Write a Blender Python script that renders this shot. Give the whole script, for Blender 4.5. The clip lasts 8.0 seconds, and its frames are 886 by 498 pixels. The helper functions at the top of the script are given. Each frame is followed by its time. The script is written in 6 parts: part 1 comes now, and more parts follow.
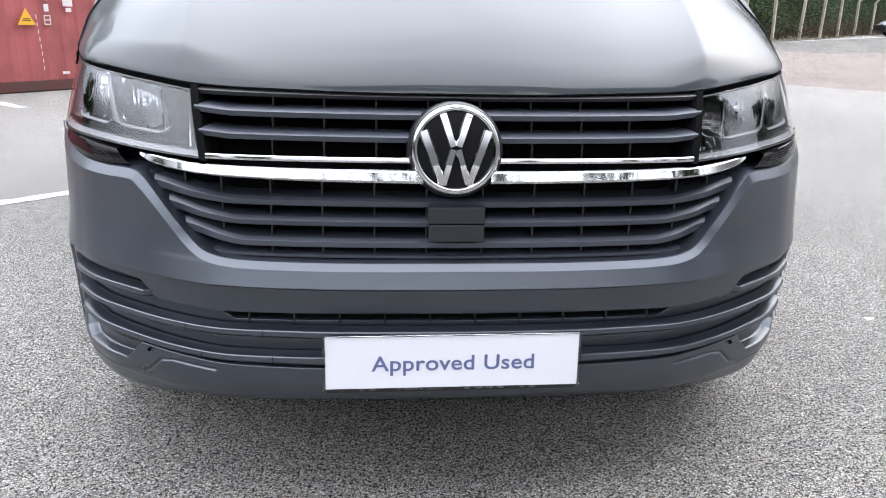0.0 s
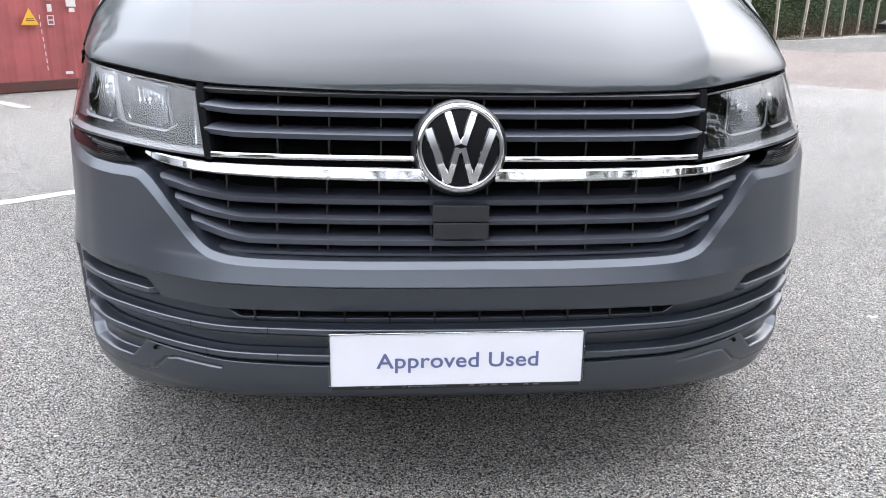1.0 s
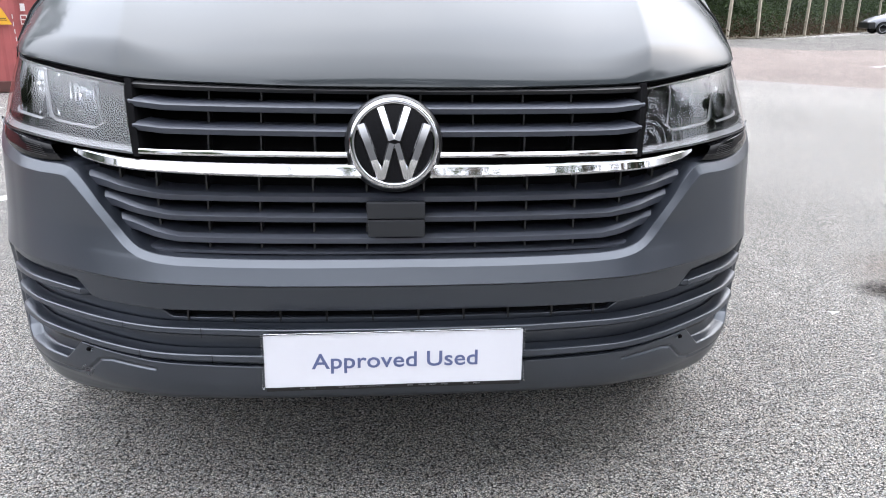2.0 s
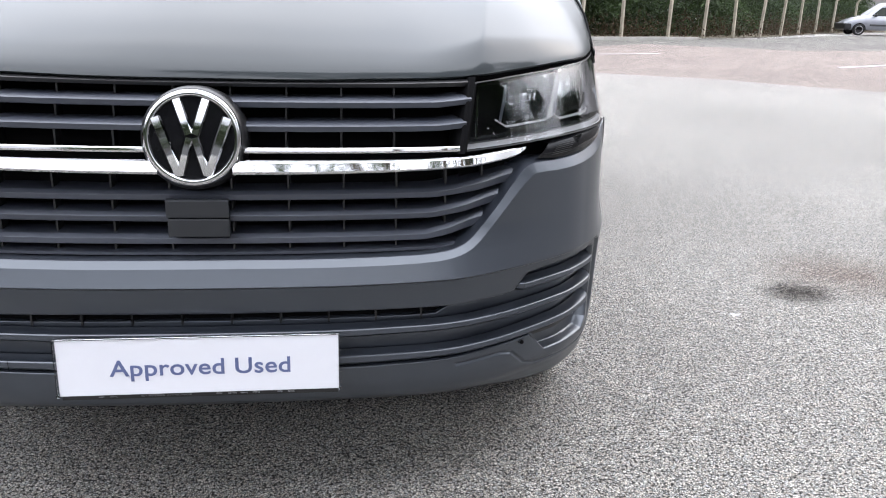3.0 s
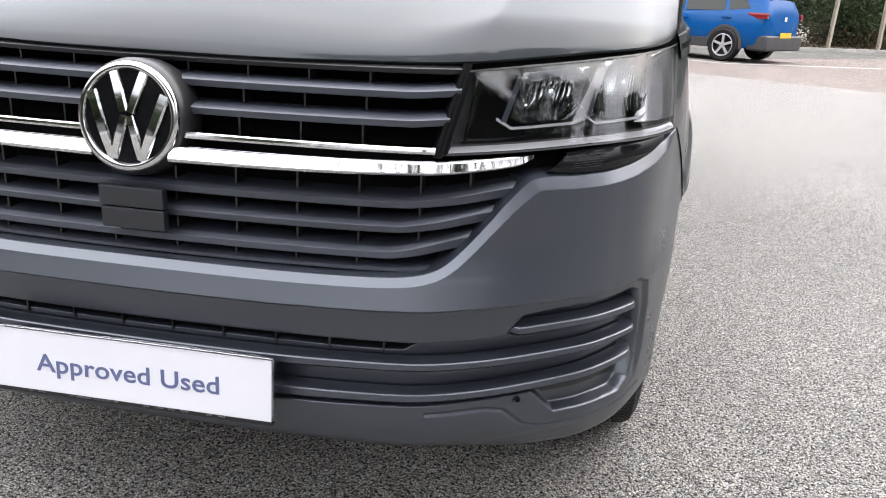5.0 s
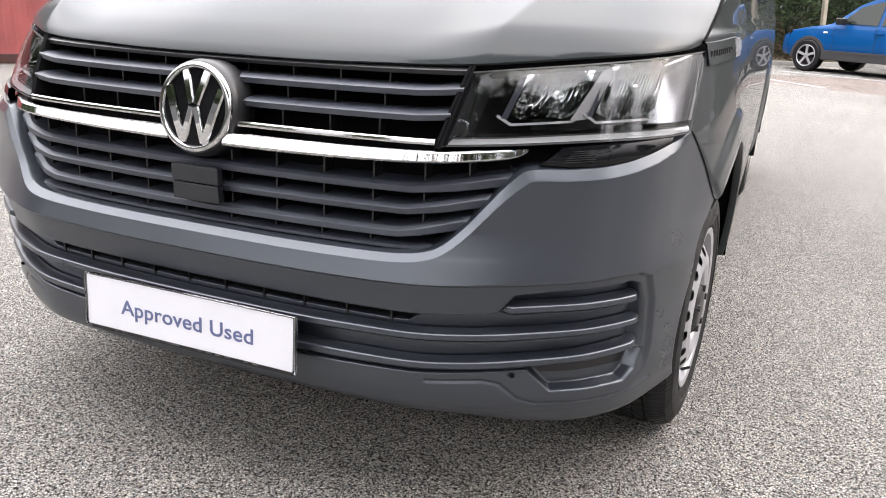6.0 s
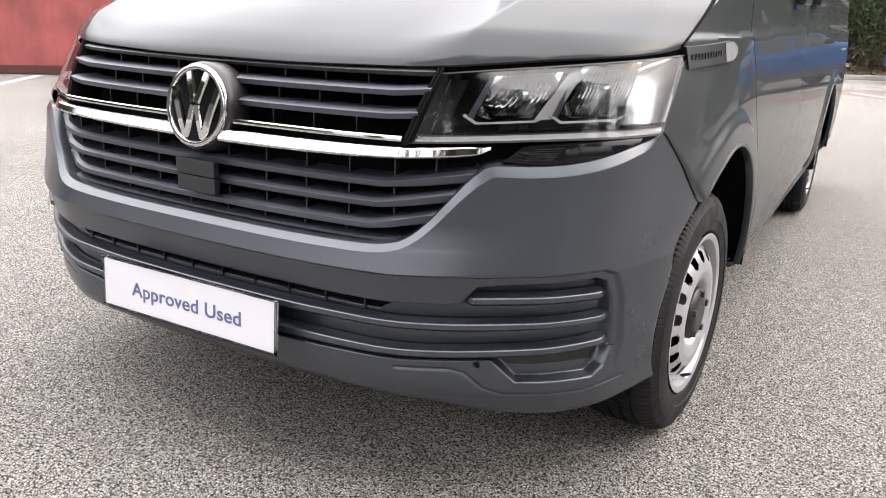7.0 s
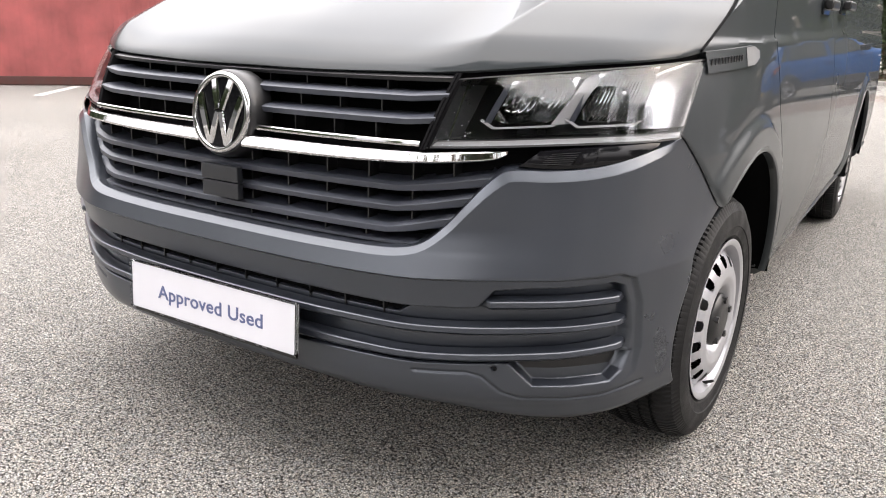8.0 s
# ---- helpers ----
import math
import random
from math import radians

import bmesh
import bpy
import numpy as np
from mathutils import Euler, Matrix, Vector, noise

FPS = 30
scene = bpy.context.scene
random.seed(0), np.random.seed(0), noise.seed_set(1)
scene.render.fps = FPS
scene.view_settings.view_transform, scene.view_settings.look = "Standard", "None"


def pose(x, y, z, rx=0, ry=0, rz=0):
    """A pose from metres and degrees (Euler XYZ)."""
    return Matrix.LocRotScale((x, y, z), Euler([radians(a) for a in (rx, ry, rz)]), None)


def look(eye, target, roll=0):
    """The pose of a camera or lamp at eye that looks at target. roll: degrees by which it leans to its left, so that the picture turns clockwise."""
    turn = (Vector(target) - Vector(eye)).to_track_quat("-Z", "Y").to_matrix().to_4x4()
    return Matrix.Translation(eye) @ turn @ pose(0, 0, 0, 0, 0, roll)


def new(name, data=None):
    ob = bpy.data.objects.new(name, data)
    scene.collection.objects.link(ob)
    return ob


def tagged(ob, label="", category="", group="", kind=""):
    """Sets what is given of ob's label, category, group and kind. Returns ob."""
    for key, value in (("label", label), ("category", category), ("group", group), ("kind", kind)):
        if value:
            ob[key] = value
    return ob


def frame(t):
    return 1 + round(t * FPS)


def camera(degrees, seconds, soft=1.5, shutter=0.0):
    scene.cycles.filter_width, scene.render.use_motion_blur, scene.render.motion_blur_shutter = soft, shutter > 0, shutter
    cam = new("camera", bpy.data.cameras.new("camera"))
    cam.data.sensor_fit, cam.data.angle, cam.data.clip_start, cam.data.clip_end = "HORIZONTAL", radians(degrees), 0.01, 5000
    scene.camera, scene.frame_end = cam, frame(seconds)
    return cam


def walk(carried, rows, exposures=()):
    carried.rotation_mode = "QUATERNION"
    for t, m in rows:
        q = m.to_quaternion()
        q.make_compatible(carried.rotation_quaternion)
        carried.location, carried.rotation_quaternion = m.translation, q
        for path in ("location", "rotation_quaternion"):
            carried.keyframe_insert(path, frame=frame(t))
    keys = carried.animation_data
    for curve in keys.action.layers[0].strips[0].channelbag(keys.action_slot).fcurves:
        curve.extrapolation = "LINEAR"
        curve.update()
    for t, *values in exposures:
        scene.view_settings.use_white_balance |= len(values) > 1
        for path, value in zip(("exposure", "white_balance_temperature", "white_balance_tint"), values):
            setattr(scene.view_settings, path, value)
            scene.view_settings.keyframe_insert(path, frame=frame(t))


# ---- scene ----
cam = camera(60.2, 8.0, soft=1.0)
PATH = [
    (0, (-0.147, -1.498, 1.093), (0.011, 0.402, 0.489), 1.3),
    (0.5, (-0.151, -1.503, 1.091), (0.004, 0.398, 0.486), 1.3),
    (1, (-0.152, -1.504, 1.091), (0.0, 0.396, 0.486), 1.2),
    (1.2, (-0.154, -1.507, 1.087), (0.0, 0.393, 0.482), 1.3),
    (2.3, (0.063, -1.475, 1.08), (0.261, 0.42, 0.474), 1.1),
    (2.5, (0.153, -1.465, 1.079), (0.361, 0.428, 0.47), 1.3),
    (3, (0.292, -1.444, 1.074), (0.517, 0.446, 0.461), 1.8),
    (3.5, (0.354, -1.383, 1.058), (0.551, 0.509, 0.439), 2.5),
    (4, (0.426, -1.261, 1.042), (0.521, 0.636, 0.415), 3.0),
    (4.2, (0.457, -1.223, 1.046), (0.484, 0.675, 0.416), 3.2),
    (5.3, (0.819, -1.131, 1.023), (0.359, 0.714, 0.404), 2.8),
    (5.5, (0.886, -1.152, 1.017), (0.334, 0.67, 0.403), 2.7),
    (6, (1.029, -1.204, 1.031), (0.289, 0.553, 0.429), 2.5),
    (6.5, (1.157, -1.192, 1.029), (0.29, 0.511, 0.442), 2.3),
    (7, (1.264, -1.173, 1.021), (0.317, 0.492, 0.445), 2.2),
    (7.5, (1.288, -1.172, 1.017), (0.295, 0.47, 0.452), 2.0),
    (8, (1.293, -1.174, 1.016), (0.275, 0.455, 0.46), 1.7),
]
walk(cam, [(t, look(eye, target, roll)) for t, eye, target, roll in PATH], [(0, 1.28, 6350, 10), (4.2, 1.24, 6500, 10), (5.5, 1.42, 6850, 11), (6.5, 1.40, 7050, 12), (8, 1.40, 7150, 12)])

# ---- world, sun, exposure ----
world = bpy.data.worlds.new("overcast_sky")
scene.world = world
world.use_nodes = True
wn, wl = world.node_tree.nodes, world.node_tree.links
wn.clear()
w_out = wn.new("ShaderNodeOutputWorld")
w_bg = wn.new("ShaderNodeBackground")
w_sky = wn.new("ShaderNodeTexSky")
w_sky.sky_type = "NISHITA"
w_sky.sun_disc = False
w_sky.sun_elevation = radians(35)
w_sky.sun_rotation = radians(60)
w_sky.air_density, w_sky.dust_density = 1.0, 3.0
w_bright = wn.new("ShaderNodeVectorMath")
w_bright.operation = "SCALE"
w_bright.inputs["Scale"].default_value = 0.10
w_tc = wn.new("ShaderNodeTexCoord")
w_map = wn.new("ShaderNodeMapping")
w_map.inputs["Scale"].default_value = (1.0, 1.6, 2.2)
w_noise = wn.new("ShaderNodeTexNoise")
w_noise.inputs["Scale"].default_value = 1.7
w_noise.inputs["Detail"].default_value = 6
w_noise.inputs["Roughness"].default_value = 0.55
w_ramp = wn.new("ShaderNodeValToRGB")
w_ramp.color_ramp.elements[0].position, w_ramp.color_ramp.elements[0].color = 0.32, (0.725, 0.755, 0.84, 1)
w_ramp.color_ramp.elements[1].position, w_ramp.color_ramp.elements[1].color = 0.68, (0.985, 0.985, 1.03, 1)
w_mix = wn.new("ShaderNodeMix")
w_mix.data_type = "RGBA"
w_mix.inputs["Factor"].default_value = 0.86
wl.new(w_tc.outputs["Generated"], w_map.inputs["Vector"])
wl.new(w_map.outputs["Vector"], w_noise.inputs["Vector"])
wl.new(w_noise.outputs["Fac"], w_ramp.inputs["Fac"])
wl.new(w_sky.outputs["Color"], w_bright.inputs[0])
wl.new(w_bright.outputs["Vector"], w_mix.inputs["A"])
wl.new(w_ramp.outputs["Color"], w_mix.inputs["B"])
w_sep = wn.new("ShaderNodeSeparateXYZ")
w_grad = wn.new("ShaderNodeMapRange")
w_grad.inputs["From Min"].default_value, w_grad.inputs["From Max"].default_value = 0.12, 0.56
w_grad.inputs["To Min"].default_value, w_grad.inputs["To Max"].default_value = 0.10, 1.84
w_dome = wn.new("ShaderNodeVectorMath")
w_dome.operation = "SCALE"
wl.new(w_tc.outputs["Generated"], w_sep.inputs["Vector"])
w_grad.interpolation_type = "SMOOTHSTEP"
wl.new(w_sep.outputs["Z"], w_grad.inputs["Value"])
wl.new(w_mix.outputs["Result"], w_dome.inputs[0])
wl.new(w_grad.outputs["Result"], w_dome.inputs["Scale"])
wl.new(w_dome.outputs["Vector"], w_bg.inputs["Color"])
w_bg.inputs["Strength"].default_value = 1.60
wl.new(w_bg.outputs["Background"], w_out.inputs["Surface"])

sun = new("sun", bpy.data.lights.new("sun", "SUN"))
sun.data.energy = 0.20
sun.data.angle = radians(120)
sun.data.color = (0.98, 0.98, 1.0)
sun.matrix_world = look((5.0, 0.5, 14.0), (0, 0, 0))

# ---- materials ----
def mat(name, color, rough=0.5, metal=0.0, coat=0.0, spec=0.5, gloss=(1, 1, 1), grain=0.0, grain_scale=400.0, tone=0.0, tone_scale=6.0, coat_rough=0.03, coord="Object"):
    """A surface of one base colour with variation at two scales and fine relief."""
    m = bpy.data.materials.new(name)
    m.use_nodes = True
    n, l = m.node_tree.nodes, m.node_tree.links
    b = n["Principled BSDF"]
    b.inputs["Base Color"].default_value = (*color, 1)
    b.inputs["Roughness"].default_value = rough
    b.inputs["Metallic"].default_value = metal
    b.inputs["Coat Weight"].default_value = coat
    b.inputs["Coat Roughness"].default_value = coat_rough
    b.inputs["Specular IOR Level"].default_value = spec
    b.inputs["Specular Tint"].default_value = (*gloss, 1)
    tc = n.new("ShaderNodeTexCoord")
    if tone:
        big = n.new("ShaderNodeTexNoise")
        big.inputs["Scale"].default_value, big.inputs["Detail"].default_value = tone_scale, 5
        l.new(tc.outputs[coord], big.inputs["Vector"])
        mr = n.new("ShaderNodeMapRange")
        mr.inputs["From Min"].default_value, mr.inputs["From Max"].default_value = 0.3, 0.7
        mr.inputs["To Min"].default_value, mr.inputs["To Max"].default_value = 1 - tone, 1 + tone
        l.new(big.outputs["Fac"], mr.inputs["Value"])
        mul = n.new("ShaderNodeVectorMath")
        mul.operation = "SCALE"
        mul.inputs[0].default_value = color
        l.new(mr.outputs["Result"], mul.inputs["Scale"])
        l.new(mul.outputs["Vector"], b.inputs["Base Color"])
        rr = n.new("ShaderNodeMapRange")
        rr.inputs["From Min"].default_value, rr.inputs["From Max"].default_value = 0.3, 0.7
        rr.inputs["To Min"].default_value, rr.inputs["To Max"].default_value = rough * (1 - tone), min(1, rough * (1 + tone))
        l.new(big.outputs["Fac"], rr.inputs["Value"])
        l.new(rr.outputs["Result"], b.inputs["Roughness"])
    if grain:
        fine = n.new("ShaderNodeTexNoise")
        fine.inputs["Scale"].default_value, fine.inputs["Detail"].default_value = grain_scale, 3
        l.new(tc.outputs[coord], fine.inputs["Vector"])
        bump = n.new("ShaderNodeBump")
        bump.inputs["Strength"].default_value, bump.inputs["Distance"].default_value = grain, 0.001
        l.new(fine.outputs["Fac"], bump.inputs["Height"])
        l.new(bump.outputs["Normal"], b.inputs["Normal"])
    return m


def clear_mat(name, tint=(1, 1, 1), ior=1.45, rough=0.0):
    """Clear plastic or glass: what lies behind shows through, gloss by Fresnel."""
    m = bpy.data.materials.new(name)
    m.use_nodes = True
    n, l = m.node_tree.nodes, m.node_tree.links
    n.clear()
    out, mix, fr = n.new("ShaderNodeOutputMaterial"), n.new("ShaderNodeMixShader"), n.new("ShaderNodeFresnel")
    tr, gl = n.new("ShaderNodeBsdfTransparent"), n.new("ShaderNodeBsdfGlossy")
    tr.inputs["Color"].default_value = (*tint, 1)
    gl.inputs["Roughness"].default_value = rough
    fr.inputs["IOR"].default_value = ior
    l.new(fr.outputs["Fac"], mix.inputs["Fac"])
    l.new(tr.outputs["BSDF"], mix.inputs[1])
    l.new(gl.outputs["BSDF"], mix.inputs[2])
    l.new(mix.outputs["Shader"], out.inputs["Surface"])
    return m


def asphalt_mat(name, low, high, scale=150.0, patch=0.12, fade=0.0):
    """Rolled asphalt: pale and dark chippings in dark binder, worn patches."""
    m = bpy.data.materials.new(name)
    m.use_nodes = True
    n, l = m.node_tree.nodes, m.node_tree.links
    b = n["Principled BSDF"]
    tc = n.new("ShaderNodeTexCoord")
    vo = n.new("ShaderNodeTexVoronoi")
    vo.inputs["Scale"].default_value = scale
    vo.inputs["Randomness"].default_value = 1.0
    l.new(tc.outputs["Object"], vo.inputs["Vector"])
    chip = n.new("ShaderNodeSeparateColor")
    l.new(vo.outputs["Color"], chip.inputs["Color"])
    ramp = n.new("ShaderNodeValToRGB")
    e = ramp.color_ramp.elements
    e[0].position, e[0].color = 0.0, (*low, 1)
    e[1].position, e[1].color = 1.0, (*high, 1)
    for at, warm in ((0.18, 0.94), (0.40, 1.07), (0.62, 0.97), (0.82, 1.05)):
        mid = ramp.color_ramp.elements.new(at)
        k = 0.25 + 0.5 * at
        mid.color = (*[((1 - k) * a + k * c) * w for a, c, w in zip(low, high, (warm, 1.0, 2 - warm))], 1)
    edge = n.new("ShaderNodeTexVoronoi")
    edge.feature = "DISTANCE_TO_EDGE"
    edge.inputs["Scale"].default_value = scale
    l.new(tc.outputs["Object"], edge.inputs["Vector"])
    l.new(chip.outputs["Red"], ramp.inputs["Fac"])
    gap = n.new("ShaderNodeMapRange")
    gap.inputs["From Min"].default_value, gap.inputs["From Max"].default_value = 0.02, 0.17
    gap.inputs["To Min"].default_value, gap.inputs["To Max"].default_value = 0.08, 1.0
    l.new(edge.outputs["Distance"], gap.inputs["Value"])
    n1 = n.new("ShaderNodeTexNoise")
    n1.inputs["Scale"].default_value, n1.inputs["Detail"].default_value = 0.55, 6
    l.new(tc.outputs["Object"], n1.inputs["Vector"])
    n2 = n.new("ShaderNodeTexNoise")
    n2.inputs["Scale"].default_value, n2.inputs["Detail"].default_value = 24, 5
    l.new(tc.outputs["Object"], n2.inputs["Vector"])
    m1 = n.new("ShaderNodeMapRange")
    m1.inputs["From Min"].default_value, m1.inputs["From Max"].default_value = 0.3, 0.7
    m1.inputs["To Min"].default_value, m1.inputs["To Max"].default_value = 1 - patch, 1 + patch
    l.new(n1.outputs["Fac"], m1.inputs["Value"])
    m2 = n.new("ShaderNodeMapRange")
    m2.inputs["From Min"].default_value, m2.inputs["From Max"].default_value = 0.3, 0.7
    m2.inputs["To Min"].default_value, m2.inputs["To Max"].default_value = 0.84, 1.16
    l.new(n2.outputs["Fac"], m2.inputs["Value"])
    k1, k2 = n.new("ShaderNodeMath"), n.new("ShaderNodeMath")
    k1.operation = k2.operation = "MULTIPLY"
    l.new(gap.outputs["Result"], k1.inputs[0])
    l.new(m1.outputs["Result"], k1.inputs[1])
    l.new(k1.outputs["Value"], k2.inputs[0])
    l.new(m2.outputs["Result"], k2.inputs[1])
    # pits where chippings have gone
    n3, m3, k3 = n.new("ShaderNodeTexNoise"), n.new("ShaderNodeMapRange"), n.new("ShaderNodeMath")
    n3.inputs["Scale"].default_value, n3.inputs["Detail"].default_value = scale * 0.8, 2
    l.new(tc.outputs["Object"], n3.inputs["Vector"])
    m3.inputs["From Min"].default_value, m3.inputs["From Max"].default_value = 0.395, 0.455
    m3.inputs["To Min"].default_value, m3.inputs["To Max"].default_value = 0.08, 1.10
    l.new(n3.outputs["Fac"], m3.inputs["Value"])
    k3.operation = "MULTIPLY"
    l.new(k2.outputs["Value"], k3.inputs[0])
    l.new(m3.outputs["Result"], k3.inputs[1])
    sc = n.new("ShaderNodeVectorMath")
    sc.operation = "SCALE"
    l.new(ramp.outputs["Color"], sc.inputs[0])
    l.new(k3.outputs["Value"], sc.inputs["Scale"])
    l.new(sc.outputs["Vector"], b.inputs["Base Color"])
    b.inputs["Roughness"].default_value = 0.85
    b.inputs["Specular IOR Level"].default_value = 0.15
    inv = n.new("ShaderNodeMath")
    inv.operation = "MULTIPLY_ADD"
    inv.inputs[1].default_value, inv.inputs[2].default_value = 2.2, 0.0
    inv.use_clamp = True
    l.new(edge.outputs["Distance"], inv.inputs[0])
    bump = n.new("ShaderNodeBump")
    bump.inputs["Strength"].default_value, bump.inputs["Distance"].default_value = 0.95, 0.004
    l.new(inv.outputs["Value"], bump.inputs["Height"])
    l.new(bump.outputs["Normal"], b.inputs["Normal"])
    return m


def leaf_mat(name, dark, light, spec=0.5):
    m = bpy.data.materials.new(name)
    m.use_nodes = True
    n, l = m.node_tree.nodes, m.node_tree.links
    b = n["Principled BSDF"]
    geo = n.new("ShaderNodeNewGeometry")
    ramp = n.new("ShaderNodeValToRGB")
    ramp.color_ramp.elements[0].color = (*dark, 1)
    ramp.color_ramp.elements[1].color = (*light, 1)
    tc, big = n.new("ShaderNodeTexCoord"), n.new("ShaderNodeTexNoise")
    big.inputs["Scale"].default_value = 0.7
    l.new(tc.outputs["Object"], big.inputs["Vector"])
    mx = n.new("ShaderNodeMath")
    mx.operation = "MULTIPLY_ADD"
    mx.inputs[1].default_value = 0.55
    l.new(geo.outputs["Random Per Island"], mx.inputs[0])
    half = n.new("ShaderNodeMath")
    half.operation = "MULTIPLY_ADD"
    half.inputs[1].default_value, half.inputs[2].default_value = 1.0, -0.28
    l.new(big.outputs["Fac"], half.inputs[0])
    l.new(half.outputs["Value"], mx.inputs[2])
    l.new(mx.outputs["Value"], ramp.inputs["Fac"])
    l.new(ramp.outputs["Color"], b.inputs["Base Color"])
    b.inputs["Roughness"].default_value = 0.55
    b.inputs["Specular IOR Level"].default_value = spec
    tl, mixs, out = n.new("ShaderNodeBsdfTranslucent"), n.new("ShaderNodeMixShader"), n["Material Output"]
    mixs.inputs["Fac"].default_value = 0.25
    l.new(ramp.outputs["Color"], tl.inputs["Color"])
    l.new(b.outputs["BSDF"], mixs.inputs[1])
    l.new(tl.outputs["BSDF"], mixs.inputs[2])
    l.new(mixs.outputs["Shader"], out.inputs["Surface"])
    return m


PAINT = mat("grey_body_paint", (0.035, 0.0395, 0.0425), rough=0.45, coat=0.54, spec=0.05, tone=0.03, tone_scale=3, coat_rough=0.02)
PLASTIC = mat("dark_grey_bumper_plastic", (0.0165, 0.0190, 0.0252), rough=0.30, spec=1.0, gloss=(0.86, 0.92, 1.0), grain=0.04, grain_scale=900, tone=0.10, tone_scale=5)
GRILLE = mat("grille_plastic", (0.028, 0.0308, 0.0400), rough=0.40, spec=0.7, gloss=(0.86, 0.91, 1.0), grain=0.03, grain_scale=900, tone=0.08)
BLACK = mat("black_trim", (0.010, 0.010, 0.011), rough=0.35, spec=0.5, grain=0.1)
COVER = mat("dark_cover_plastic", (0.011, 0.0125, 0.0155), rough=0.42, spec=0.5, grain=0.03, grain_scale=900)
# near-black for black parts; its colour also stands in for shade in recesses
VOID = mat("black_plastic_and_shade", (0.003, 0.003, 0.0035), rough=0.85, spec=0.08, grain=0.1)
GLOSSBLACK = mat("gloss_black", (0.005, 0.005, 0.006), rough=0.06, spec=0.25)
CHROME = mat("chrome", (0.58, 0.58, 0.59), rough=0.05, metal=1.0, tone=0.04, tone_scale=8)
SATIN = mat("satin_reflector", (0.80, 0.80, 0.82), rough=0.16, metal=1.0, tone=0.1, tone_scale=30)
MIRROR = mat("lamp_reflector", (0.30, 0.31, 0.31), rough=0.04, metal=1.0)
RUBBER = mat("tyre_rubber", (0.0065, 0.0065, 0.007), rough=0.55, spec=0.25, grain=0.35, grain_scale=300, tone=0.2, tone_scale=20)
STEEL = mat("silver_wheel_paint", (0.40, 0.40, 0.42), rough=0.35, metal=0.5, coat=0.2, grain=0.1, tone=0.08, tone_scale=14)
WHITE = mat("white_plate", (0.60, 0.60, 0.635), rough=0.22, spec=0.5, coat=0.3, tone=0.015, tone_scale=9)
INK = mat("slate_blue_lettering", (0.085, 0.105, 0.21), rough=0.4)
PALEINK = mat("pale_lettering", (0.34, 0.34, 0.36), rough=0.5)
PRISM = mat("dim_lens_ribs", (0.028, 0.028, 0.030), rough=0.4)
ACRYLIC = clear_mat("clear_acrylic", (0.96, 0.97, 0.98), ior=1.45)
LENS = clear_mat("headlamp_lens", (0.97, 0.98, 0.99), ior=1.65, rough=0.0)
CARGLASS = clear_mat("tinted_window_glass", (0.22, 0.26, 0.25), ior=1.5)
ASPHALT = asphalt_mat("asphalt", (0.195, 0.188, 0.177), (0.558, 0.543, 0.507), scale=165, patch=0.10)
DARKTAR = asphalt_mat("dark_grey_tarmac", (0.12, 0.115, 0.106), (0.27, 0.26, 0.24), scale=120, patch=0.22)
PINKTAR = asphalt_mat("pinkish_tarmac", (0.225, 0.188, 0.170), (0.37, 0.317, 0.290), scale=120, patch=0.12)
ROADPAINT = mat("worn_white_road_paint", (0.42, 0.42, 0.41), rough=0.8, grain=0.6, grain_scale=160, tone=0.18, tone_scale=18)


def stain_mat(name, color, strength, bare):
    """Soaked-in oil: dense in the middle, breaking up between the chippings towards its edge."""
    m = mat(name, color, rough=0.7, spec=0.1)
    n, l = m.node_tree.nodes, m.node_tree.links
    tc, no, gr = n.new("ShaderNodeTexCoord"), n.new("ShaderNodeTexNoise"), n.new("ShaderNodeTexGradient")
    gr.gradient_type = "SPHERICAL"
    no.inputs["Scale"].default_value, no.inputs["Detail"].default_value = 7.0, 6
    l.new(tc.outputs["Object"], gr.inputs["Vector"])
    l.new(tc.outputs["Object"], no.inputs["Vector"])
    ad, mr = n.new("ShaderNodeMath"), n.new("ShaderNodeMapRange")
    ad.operation = "MULTIPLY"
    l.new(gr.outputs["Fac"], ad.inputs[0])
    l.new(no.outputs["Fac"], ad.inputs[1])
    # chippings that stand clear of the oil
    vo, vm, vk, ge = n.new("ShaderNodeTexVoronoi"), n.new("ShaderNodeMapRange"), n.new("ShaderNodeMath"), n.new("ShaderNodeNewGeometry")
    vo.feature = "DISTANCE_TO_EDGE"
    vo.inputs["Scale"].default_value = 140.0
    l.new(ge.outputs["Position"], vo.inputs["Vector"])
    vm.inputs["From Min"].default_value, vm.inputs["From Max"].default_value = 0.05, 0.30
    vm.inputs["To Min"].default_value, vm.inputs["To Max"].default_value = 1.7, bare
    l.new(vo.outputs["Distance"], vm.inputs["Value"])
    vk.operation = "MULTIPLY"
    l.new(ad.outputs["Value"], vk.inputs[0])
    l.new(vm.outputs["Result"], vk.inputs[1])
    mr.inputs["From Min"].default_value, mr.inputs["From Max"].default_value = 0.10, 0.80
    mr.inputs["To Max"].default_value = strength
    l.new(vk.outputs["Value"], mr.inputs["Value"])
    l.new(mr.outputs["Result"], n["Principled BSDF"].inputs["Alpha"])
    return m


